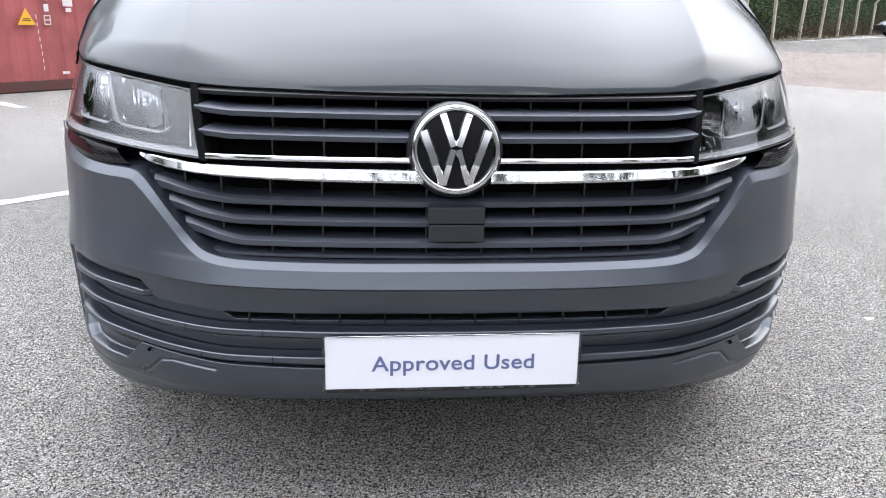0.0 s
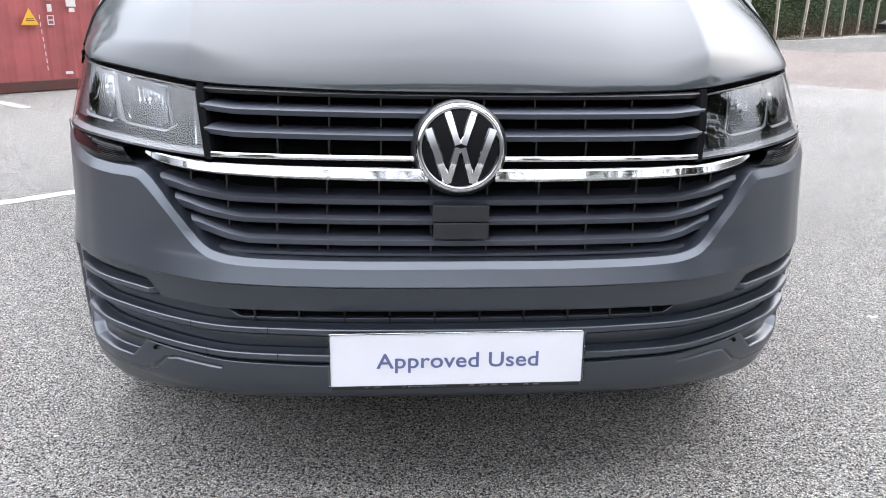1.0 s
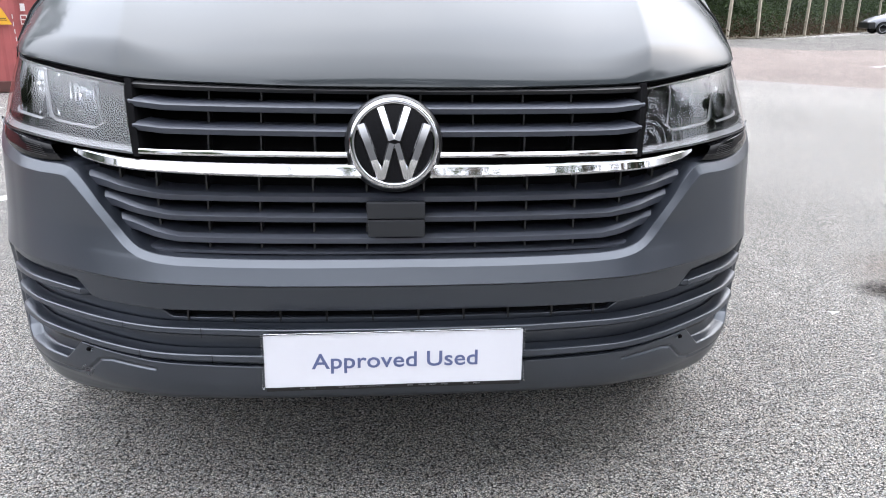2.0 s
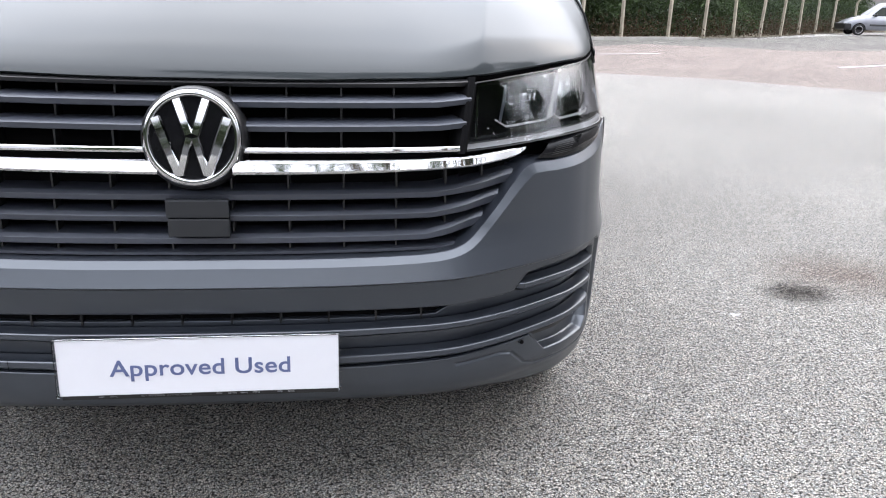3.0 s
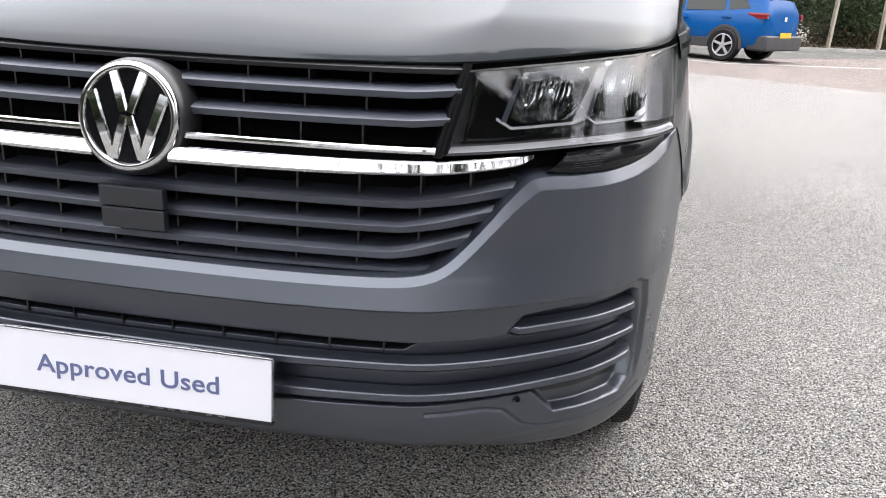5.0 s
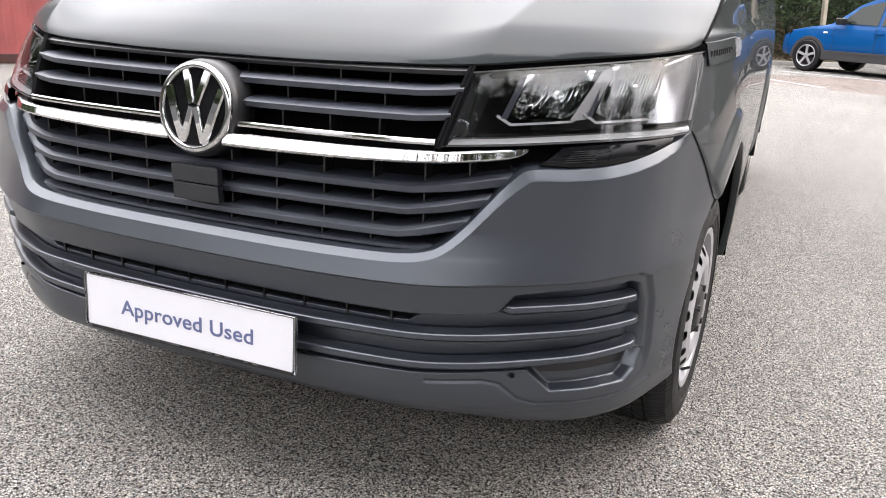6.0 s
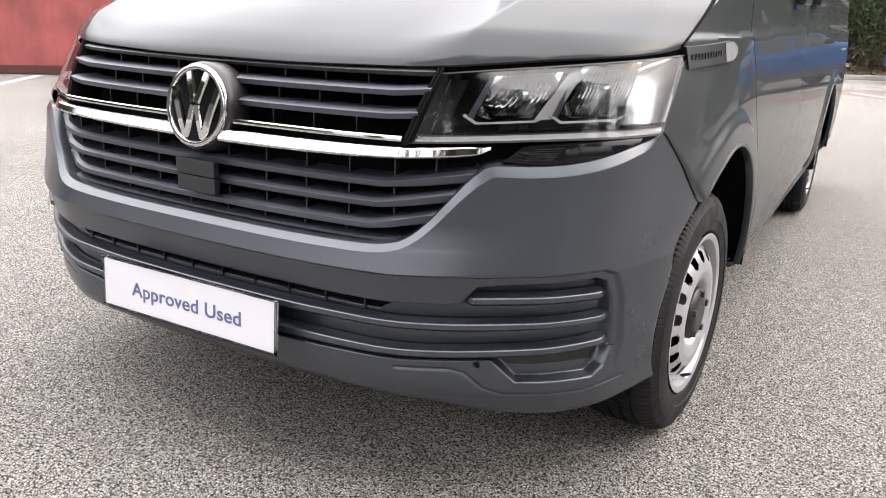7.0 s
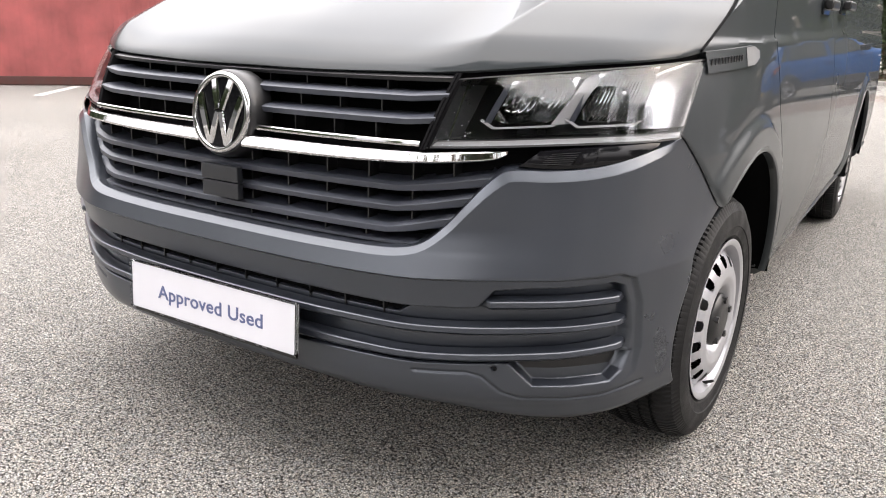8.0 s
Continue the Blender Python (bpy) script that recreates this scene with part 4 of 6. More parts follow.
side_panel("rear_quarter", lambda z: 0 * z + 3.286, lambda z: 0 * z + 4.98, 0.335, 1.90, 120, 110, "glossy grey rear quarter panel")
for s in (1, -1):
    yy = np.linspace(0.62, 4.85, 60)
    low = np.stack([np.stack([np.full(60, s * x), yy, np.full(60, z)], -1) for x, z in ((0.60, 0.312), (0.915, 0.312), (0.930, 0.322), (0.934, 0.338), (0.92, 0.36))])
    gaps = [(AXLE + ARCH_R, AXLE + 3.0 - ARCH_R), (AXLE + 3.0 + ARCH_R, 4.88)]
    for a, b in gaps:
        ys = a + 0.004 + (b - a - 0.008) * np.linspace(0, 1, 60)
        lo = low.copy()
        lo[..., 1] = ys
        lo[:, 0, 2] = 0.350
        lo[:, 0, 0] = s * 0.915
        net("sill", lo, PAINT, van, "grey sill edge", flip=s < 0)
    # inner skin that closes the shut lines
    ys, zs = np.meshgrid(np.linspace(1.24, 3.36, 30), np.linspace(0.36, 1.88, 20))
    ys = np.maximum(ys, FRONT_EDGE(zs) + 0.05)
    net("inner_skin", np.stack([s * (side_x(ys, zs) - 0.022), ys, zs], -1), VOID, van, flip=s < 0)
    ys, zs = np.meshgrid(np.linspace(0.62, 1.24, 16), np.linspace(0.80, 1.20, 14))
    net("inner_skin", np.stack([s * (side_x(ys, zs) - 0.022), np.maximum(ys, FRONT_EDGE(zs) + 0.03), zs], -1), VOID, van, flip=s < 0)
    # side window, handles
    ys, zs = np.meshgrid(np.linspace(0, 1, 24), np.linspace(1.27, 1.74, 16))
    yw = (1.10 + (zs - 1.27) * 0.95) * (1 - ys) + 2.02 * ys
    net("side_window", np.stack([s * (side_x(yw, zs) + 0.004), yw, zs], -1), CARGLASS, van, "dark tinted side window", flip=s < 0)
    # near-black sheet behind the glass stands in for the unlit cabin
    ys, zs = np.meshgrid(np.linspace(1.05, 2.05, 8), np.linspace(1.25, 1.76, 8))
    net("side_cabin_shade", np.stack([s * (side_x(np.maximum(ys, 1.08 + (zs - 1.27) * 0.95), zs) + 0.001), np.maximum(ys, 1.08 + (zs - 1.27) * 0.95), zs], -1), VOID, van, flip=s < 0)
    for y in (1.90, 2.42):
        hb = part("door_handle", box_bm(0.030, 0.20, 0.034, (s * (0.938 if y < 2 else 0.942), y, 1.130 + 0.03 * (y - 1.9)), 0.013, 3), BLACK, van, "dark grip door handle", smooth=True)
        part("handle_cup", box_bm(0.010, 0.15, 0.055, (s * 0.918, y, 1.124 + 0.03 * (y - 1.9)), 0.004), PAINT, hb)

# wheel housings, floor pan, roof, glass, tail
for s in (1, -1):
    for axle in (AXLE, AXLE + 3.0):
        a = np.linspace(0.0, 1.02 * np.pi, 50)
        out_x = np.where((np.cos(a) < -0.05) & (axle < 2), 0.895, 0.958)
        ring = lambda x, r: np.stack([s * np.minimum(x, out_x), axle + r * np.cos(a), HUB_Z + r * np.sin(a)], -1)
        # near-black liner: shade under the arch is put into its colour
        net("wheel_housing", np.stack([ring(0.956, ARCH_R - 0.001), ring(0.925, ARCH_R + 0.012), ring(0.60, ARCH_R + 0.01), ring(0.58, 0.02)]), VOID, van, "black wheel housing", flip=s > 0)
# underside parts, near-black so that their colour carries the shade below the van
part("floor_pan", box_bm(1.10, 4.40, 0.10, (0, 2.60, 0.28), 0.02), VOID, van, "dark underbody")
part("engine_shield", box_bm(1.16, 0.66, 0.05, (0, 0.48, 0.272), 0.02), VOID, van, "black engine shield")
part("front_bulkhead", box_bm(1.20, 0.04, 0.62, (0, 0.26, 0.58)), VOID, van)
_rx, _ry = np.meshgrid(np.linspace(-1, 1, 41), np.linspace(0, 1, 40))
_yr = 1.62 + (4.90 - 1.62) * _ry
_wr = side_x(_yr, 1.90 + 0 * _yr)
net("roof", np.stack([_rx * _wr, _yr - 0.10 * (1 - _rx**2) * (1 - _ry) ** 6, 1.90 + 0.09 * (1 - np.abs(_rx) ** 2.6) * (1 - 0.25 * _ry**4)], -1), PAINT, van, "grey roof")
_wx, _wv = np.meshgrid(np.linspace(-1, 1, 41), np.linspace(0, 1, 16))
_hw = 0.845 + (0.715 - 0.845) * _wv
_ys = 0.78 + (1.52 - 0.78) * _wv + (0.095 - 0.0 * _wv) * np.abs(_wx) ** 2.2
net("windscreen", np.stack([_wx * _hw, _ys, 1.275 + (1.985 - 1.275) * _wv - 0.080 * np.abs(_wx) ** 2.4], -1), CARGLASS, van, "raked windscreen", flip=False)
# cabin darkness behind the windscreen, painted as one near-black sheet
net("front_cabin_shade", np.stack([_wx * (_hw - 0.01), _ys + 0.05, 1.27 + (1.975 - 1.27) * _wv - 0.080 * np.abs(_wx) ** 2.4], -1), VOID, van, flip=False)
_tx, _tz = np.meshgrid(np.linspace(-1, 1, 31), np.linspace(0.335, 1.90, 30))
_tw = side_x(4.97 + 0 * _tz, _tz)
net("tailgate", np.stack([_tx * _tw, 4.975 + 0.02 * (1 - _tx**2), _tz], -1), PAINT, van, "grey tailgate", flip=True)
part("rear_bumper", box_bm(1.80, 0.16, 0.26, (0, 4.93, 0.42), 0.04), PLASTIC, van)

# folded flanges round the wheel arches
for s in (1, -1):
    for axle, a0, a1 in ((AXLE, 0.0, 133.0), (AXLE + 3.0, 0.0, 180.0)):
        a = np.radians(np.linspace(a0, a1, 90))
        rows = []
        for r, o, inn in ((ARCH_R + 0.012, -0.003, 0), (ARCH_R + 0.009, 0.0010, 0), (ARCH_R + 0.003, 0.0015, 0), (ARCH_R - 0.003, -0.001, 0), (ARCH_R - 0.005, -0.008, 0), (ARCH_R - 0.004, -0.020, 0)):
            tp = step((np.radians(a1) - a) / np.radians(8)) if axle < 2 else 1 + 0 * a
            r = ARCH_R - 0.006 + (r - ARCH_R + 0.006) * tp
            o = o - 0.005 * (1 - tp)
            y, z = axle + r * np.cos(a), HUB_Z + r * np.sin(a)
            rows.append(np.stack([s * (side_x(axle + (ARCH_R + 0.004) * np.cos(a), HUB_Z + (ARCH_R + 0.004) * np.sin(a)) + o), y, z], -1))
        net("arch_flange", np.stack(rows), PAINT, van, "folded grey wheel arch flange", flip=s > 0)

# wing badge
for s in (1, -1):
    yb = np.linspace(0.478, 0.765, 40)
    zc = 0.961 + (yb - 0.45) * 0.055
    hh = 0.0215 - 0.012 * step((yb - 0.715) / 0.05)
    rows = [np.stack([s * (side_x(yb, zc + k * hh) + o), yb, zc + k * hh], -1) for k, o in ((-1.05, 0.0), (-1, 0.006), (1, 0.006), (1.05, 0.0))]
    wb = net("wing_badge", np.stack(rows), PAINT, van, "dark plastic side badge with chrome end", flip=s < 0)
    yb = np.linspace(0.665, 0.761, 16)
    zc = 0.961 + (yb - 0.45) * 0.055
    hh = 0.0205 - 0.012 * step((yb - 0.715) / 0.05)
    # pale trim colour stands in for bright sky mirrored in the chrome
    net("badge_end", np.stack([np.stack([s * (side_x(yb, zc + k * hh) + 0.0075), yb, zc + k * hh], -1) for k in (-1, -0.5, 0.5, 1)]), LAMPWHITE, wb, "chrome badge end, its bright sky reflection painted as pale trim", flip=s < 0)
    for i in range(11):
        y = 0.496 + i * 0.0142
        z = 0.961 + (y - 0.45) * 0.055
        x = float(side_x(np.array(y), np.array(z)))
        part("badge_mark", box_bm(0.002, 0.0105, 0.013, (s * (x + 0.0065), y, z)), BLACK, wb, "raised black mark")

# --- headlamps ---
LAMP_TOP = [(0.523, 0.094, 0.924), (0.60, 0.138, 0.933), (0.70, 0.206, 0.944), (0.80, 0.302, 0.956), (0.850, 0.402, 0.9635), (0.880, 0.487, 0.970)]
LAMP_LOW = [(0.497, 0.022, 0.797), (0.60, 0.066, 0.803), (0.70, 0.125, 0.810), (0.80, 0.212, 0.815), (0.853, 0.288, 0.8165), (0.884, 0.356, 0.8185)]


def lamp_point(s, v, back=0.0):
    """A point of the lamp at share s from the grille outward and v from bottom to top."""
    top, low = spline(LAMP_TOP, 120), spline(LAMP_LOW, 120)
    w = np.linspace(0, 1, 120)
    a = np.stack([np.interp(s, w, low[:, k]) for k in range(3)], -1)
    b = np.stack([np.interp(s, w, top[:, k]) for k in range(3)], -1)
    p = a + (b - a) * np.asarray(v)[..., None]
    bulge = 0.006 * np.sin(np.pi * np.clip(v, 0, 1) ** 1.3) * (0.4 + 0.6 * np.sin(np.pi * np.clip(s, 0, 1)))
    p[..., 1] -= bulge
    p[..., 0] += 0.6 * bulge * s
    p[..., 1] += back
    p[..., 0] -= back * 0.35 * s
    return p


def headlamp(sx):
    lamp = new("headlamp")
    lamp.parent = van
    tagged(lamp, "clear headlamp with twin reflectors and chrome trim")
    sg = np.array([sx, 1, 1])
    fl = sx < 0

    def piece(name, s, v, back, material, label="", flip=False):
        return net(name, lamp_point(s, v, back) * sg, material, lamp, label, flip=flip != fl)

    S, V = np.meshgrid(np.linspace(0, 1, 60), np.linspace(0, 1, 24))
    lens = piece("lens", S, V, 0.0, LENS, "clear lens")
    lens.visible_shadow = False
    # black bowl
    S, V = np.meshgrid(np.linspace(0.0, 1.0, 30), np.linspace(0.0, 1, 10))
    edge = np.minimum(np.minimum(S, 1 - S) / 0.06, np.minimum(V, 1 - V) / 0.12)
    piece("bowl", S, V, 0.008 + 0.085 * step(edge), LAMPBOWL, "glossy dark lamp bowl")
    # rim
    for v0, v1, m in ((0.0, 0.022, BLACK), (0.978, 1.0, BLACK)):
        S, V = np.meshgrid(np.linspace(0, 1, 50), np.linspace(v0, v1, 3))
        piece("rim", S, V, -0.002, m)
    S, V = np.meshgrid(np.linspace(0, 0.022, 3), np.linspace(0, 1, 20))
    piece("rim", S, V, -0.002, VOID)
    # light strip along the bottom and down the inner side
    S, V = np.meshgrid(np.linspace(0.024, 0.985, 60), np.linspace(0, 1, 8))
    piece("light_strip", S, 0.024 + 0.058 * V, 0.002 + 0.012 * V**2, LAMPWHITE, "pale light strip along the lower edge")
    S, V = np.meshgrid(np.linspace(0.024, 0.985, 60), np.linspace(0, 1, 3))
    piece("light_strip_edge", S, 0.082 + 0.02 * V, 0.016, BLACK)
    S, V = np.meshgrid(np.linspace(0.050, 0.058, 6), np.linspace(0.14, 0.90, 16))
    piece("inner_strip", S - 0.02 + 0.03 * (1 - V), V, 0.014, MIRROR, "pale strip beside the grille")
    # two reflectors
    for s0, s1, v0, v1, ribs in ((0.185, 0.425, 0.30, 0.90, 10), (0.490, 0.740, 0.27, 0.96, 16)):
        A, B = np.meshgrid(np.linspace(-1, 1, 65), np.linspace(-1, 1, 33))
        deep = np.clip(1 - (np.abs(A) ** 2.6 * 0.9 + np.abs(B) ** 2.6 * 0.9), 0, 1)
        wave = 0.0026 * np.abs(np.sin(A * np.pi * ribs / 2)) * (np.abs(A) < 0.8) if ribs else 0.0
        cut = 0.20 * np.clip(np.abs(A) - 0.62, 0, 1) * (1 - B) / 2
        piece("reflector", s0 + (s1 - s0) * (A + 1) / 2, v0 + cut + (v1 - v0 - cut) * (B + 1) / 2, 0.024 + (0.045 if ribs > 12 else 0.055) * deep**0.7 + wave, MIRROR, "mirrored reflector bowl")
        # thin bright edge below and inside each bowl
        A, B = np.meshgrid(np.linspace(0, 1, 60), np.linspace(0, 1, 4))
        kink = np.where(A < 0.20, (0.20 - A) * 0.62, np.where(A > 0.93, (A - 0.93) * 0.6, 0))
        piece("reflector_trim", s0 - 0.045 + (s1 - s0 + 0.055) * A, v0 - 0.060 + kink + 0.026 * B, 0.018 + 0.006 * B, LAMPWHITE, "thin bright trim")
        A, B = np.meshgrid(np.linspace(0, 1, 4), np.linspace(0, 1, 24))
        piece("reflector_frame", s0 - 0.028 + 0.020 * A + 0.012 * B, v0 + 0.02 + (v1 - v0 - 0.06) * B, 0.020 + 0.008 * A, GRILLE)
        c = lamp_point(np.array([(s0 + s1) / 2]), np.array([(v0 + v1) / 2]), 0.070)[0] * sg
        bm = bmesh.new()
        bmesh.ops.create_uvsphere(bm, u_segments=16, v_segments=10, radius=0.011, matrix=Matrix.Translation(c) @ Matrix.Diagonal((1, 1.6, 1, 1)))
        part("bulb", bm, SATIN, lamp, "bulb shield", smooth=True)
    # bright divider, outer panel, brow
    A, B = np.meshgrid(np.linspace(0, 1, 12), np.linspace(0, 1, 14))
    piece("divider", 0.405 + 0.050 * B + (0.062 - 0.010 * B) * A, 0.27 + 0.62 * B, 0.012 + 0.014 * A, LAMPWHITE, "pale slanted divider")
    A, B = np.meshgrid(np.linspace(0, 1, 30), np.linspace(0, 1, 16))
    piece("outer_panel", 0.738 + 0.255 * A - 0.03 * (1 - A) * (1 - B), 0.150 + 0.815 * B, 0.034 * (1 - A) ** 1.5 + 0.008, OUTERPANEL, "pale outer panel")
    return lamp


for s in (1, -1):
    headlamp(s)
    # smoked indicator below the lamp
    S = np.linspace(0, 1, 40)
    lo = spline([(0.664, 0.773), (0.72, 0.770), (0.783, 0.776), (0.84, 0.791), (0.866, 0.807)], 40)
    hi = spline([(0.692, 0.800), (0.75, 0.806), (0.80, 0.811), (0.84, 0.8135), (0.870, 0.8155)], 40)
    tp = 1 - step((S - 0.45) / 0.5)
    rows = [on_nose(lo[:, 0], lo[:, 1] - 0.004, -0.010), on_nose(lo[:, 0], lo[:, 1], 0.0), on_nose(0.5 * (lo + hi)[:, 0], 0.5 * (lo + hi)[:, 1], 0.003 * tp), on_nose(hi[:, 0], hi[:, 1], 0.004 * tp - 0.002), on_nose(hi[:, 0], hi[:, 1] + 0.002, -0.03)]
    base = np.stack([r + np.array([0, 0.016, 0]) for r in rows]) * np.array([s, 1, 1])
    ind = net("indicator", base, GLOSSBLACK, van, "smoked black indicator lens", flip=s < 0)
    for k in range(6):
        q = on_nose(np.array([0.697 + 0.003 * k, 0.745 + 0.002 * k]), np.array([0.778 + 0.0038 * k, 0.781 + 0.0040 * k]), 0.0055) + np.array([0, 0.016, 0])
        q2 = q + np.array([0, 0.0, 0.0009])
        net("prism_line", np.stack([q, q2]) * np.array([s, 1, 1]), PRISM, ind, flip=s < 0)
    # black surround between lamp, chrome tip and bumper
    a = np.array([(0.50, 0.800), (0.60, 0.805), (0.64, 0.810), (0.68, 0.814), (0.74, 0.818), (0.80, 0.820)])
    b = np.array([(0.52, 0.735), (0.61, 0.735), (0.64, 0.738), (0.68, 0.742), (0.74, 0.748), (0.80, 0.754)])
    net("lamp_surround", np.stack([on_nose(a[:, 0], a[:, 1] + 0.008, -0.06), on_nose(b[:, 0], b[:, 1], -0.06)]) * np.array([s, 1, 1]), VOID, van, "black surround", flip=s > 0)

# --- wheels ---
def wheel(name, at, side, steer=0.0):
    w = new(name)
    w.parent = van
    w.matrix_basis = pose(*at, 0, 0, steer) @ Matrix.Diagonal((1, 0.946, 0.946, 1))
    tagged(w, "silver steel wheel with round holes and black tyre")
    R, hw = 0.336, 0.104
    prof = [(-0.85 * hw, 0.215), (-hw, 0.232), (-1.06 * hw, 0.262), (-1.02 * hw, 0.295), (-0.90 * hw, 0.322), (-0.74 * hw, R - 0.004)]
    groove = [-0.46, -0.16, 0.16, 0.46]
    for g in groove:
        c = g * hw
        prof += [(c - 0.0065, R), (c - 0.005, R - 0.008), (c + 0.005, R - 0.008), (c + 0.0065, R)]
    prof += [(0.74 * hw, R - 0.004), (0.90 * hw, 0.322), (1.00 * hw, 0.300), (1.015 * hw, 0.298), (1.06 * hw, 0.275), (1.065 * hw, 0.258), (1.045 * hw, 0.256), (1.0 * hw, 0.232), (0.85 * hw, 0.215)]
    n = 504
    v = lathe(prof, n)
    # tread blocks: slits across the shoulders and ribs
    p = np.asarray(prof)
    tread = (p[:, 1] > R - 0.010) | ((np.abs(p[:, 0]) > 0.70 * hw) & (p[:, 1] > 0.30))
    k = np.arange(n)
    slit = np.where(k % 4 == 0, 0.984, 1.0)
    f = np.where(tread[:, None], slit[None], 1.0)
    v[..., 1:] *= f[..., None]
    v[..., 0] *= side
    tyre = net("tyre", v, RUBBER, w, "black tyre with grooved tread", flip=side < 0, closed=True)
    tyre.data.set_sharp_from_angle(angle=radians(24))
    # steel disc: rim lip, well, perforated face
    rim = [(0.90 * hw, 0.213), (1.00 * hw, 0.222), (1.01 * hw, 0.217), (0.97 * hw, 0.205), (0.72 * hw, 0.198), (0.68 * hw, 0.192), (0.78 * hw, 0.186)]
    v = lathe(rim, 96)
    v[..., 0] *= side
    net("rim", v, STEEL, w, "silver steel rim", flip=side < 0, closed=True)
    nr, na, holes = 22, 216, 18
    rr = np.linspace(0.186, 0.070, nr)
    xx = np.interp(rr, [0.070, 0.095, 0.12, 0.150, 0.170, 0.186], [0.62 * hw, 1.00 * hw, 1.06 * hw, 1.02 * hw, 0.92 * hw, 0.78 * hw])
    a = np.linspace(0, 2 * np.pi, na, endpoint=False)
    disc = np.stack([np.repeat(xx[:, None], na, 1) * side, rr[:, None] * np.cos(a), rr[:, None] * np.sin(a)], -1)
    fa = grid_faces(nr, na, side < 0, closed=True)
    mid = disc.reshape(-1, 3)[fa].mean(1)
    ang, rad = np.arctan2(mid[:, 2], mid[:, 1]), np.hypot(mid[:, 1], mid[:, 2])
    off = (ang * holes / (2 * np.pi)) % 1.0 - 0.5
    hole = (off * 2 * np.pi * rad / holes / 0.0165) ** 2 + ((rad - 0.163) / 0.0165) ** 2 < 1
    mesh_part("wheel_disc", disc.reshape(-1, 3), fa[~hole], STEEL, w, "silver perforated wheel disc")
    # near-black backing paints the shade seen through the holes
    v = lathe([(0.30 * hw, 0.19), (0.28 * hw, 0.02)], 48)
    v[..., 0] *= side
    net("wheel_hole_shade", v, VOID, w, flip=side < 0, closed=True)
    cap = lathe([(0.55 * hw, 0.074), (0.98 * hw, 0.072), (1.08 * hw, 0.062), (1.12 * hw, 0.035), (1.12 * hw, 0.0005)], 48)
    cap[..., 0] *= side
    net("hub_cap", cap, BLACK, w, "black hub cap", flip=side < 0, closed=True)
    for i in range(5):
        t = 2 * np.pi * i / 5 + 0.3
        bm = bmesh.new()
        bmesh.ops.create_cone(bm, cap_ends=True, segments=6, radius1=0.011, radius2=0.009, depth=0.016, matrix=Matrix.Translation((side * 1.07 * hw, 0.058 * np.cos(t), 0.058 * np.sin(t))) @ Matrix.Rotation(radians(90) * side, 4, "Y"))
        part("wheel_nut", bm, BLACK, w)
    bm = bmesh.new()
    bmesh.ops.create_cone(bm, cap_ends=True, segments=10, radius1=0.005, radius2=0.004, depth=0.035, matrix=Matrix.Translation((side * 0.90 * hw, 0.02, -0.196)) @ Matrix.Rotation(radians(60) * side, 4, "Y"))
    part("valve", bm, BLACK, w)
    return w


for sx in (1, -1):
    for y in (AXLE, AXLE + 3.0):
        wheel("wheel", (sx * 0.818, y - 0.035, 0.318), sx, -3.0 if y < 2 else 0.0)

# ---- the car park ----
def sheet(name, pts, z, material, label, category, kind="structure"):
    bm = bmesh.new()
    bm.faces.new([bm.verts.new((x, y, z)) for x, y in pts])
    ob = part(name, bm, material, None)
    if ob.data.polygons[0].normal.z < 0:
        ob.data.flip_normals()
    return tagged(ob, label, category, kind=kind)


def stripe(name, a, b, w, material, label, z=0.004, parent=None):
    """A painted line on the ground, ragged along its edges."""
    a, b = np.array(a, float), np.array(b, float)
    d = (b - a) / np.linalg.norm(b - a)
    n = np.array([-d[1], d[0]])
    k = max(6, int(np.linalg.norm(b - a) / 0.05))
    t = np.linspace(0, 1, k)[:, None]
    c = a + (b - a) * t
    rag = np.random.uniform(-0.012, 0.012, (k, 2))
    l, r = c + n * (w / 2 + rag[:, :1]), c - n * (w / 2 + rag[:, 1:])
    v = np.stack([np.c_[r, np.full(k, z)], np.c_[l, np.full(k, z)]])
    ob = net(name, v, material, None, flip=True, smooth=False)
    if ob.data.polygons[0].normal.z < 0:
        ob.data.flip_normals()
    return tagged(ob, label, "road marking", kind="structure")


sheet("ground", [(-400, -400), (400, -400), (400, 400), (-400, 400)], 0.0, ASPHALT, "worn grey asphalt car park with coarse pale chippings", "ground")
sheet("road", [(-1.0, 15.2), (2.2, 12.9), (5.28, 11.24), (6.3, 10.87), (7.1, 10.05), (8.0, 9.4), (14.0, 5.2), (40, 17), (29, 27), (13.6, 21.4), (9.6, 23.2), (3.0, 17.0)], 0.002, PINKTAR, "pale pinkish tarmac lane across the car park", "road")
sheet("road", [(2.6, 16.8), (9.6, 22.6), (13.6, 20.8), (29, 26.4), (40, 36), (36, 47.5), (24, 37.0), (18, 31.5), (13, 28.7), (8.5, 26.0), (4.6, 24.2), (2.4, 22.4)], 0.001, DARKTAR, "darker grey tarmac strip along the fence", "road")
stripe("bay_line", (-1.4, 3.55), (-3.1, 2.06), 0.10, ROADPAINT, "worn white parking line")
stripe("bay_line", (-3.86, 6.80), (-5.0, 7.85), 0.11, ROADPAINT, "worn white parking line")
stripe("bay_line", (-8.7, 4.60), (-9.75, 5.88), 0.13, ROADPAINT, "worn white parking line")
stripe("bay_line", (10.6, 14.3), (13.6, 16.1), 0.14, ROADPAINT, "worn white parking line", z=0.008)
stripe("bay_line", (1.0, 17.6), (3.5, 15.95), 0.12, ROADPAINT, "worn white parking line", z=0.008)
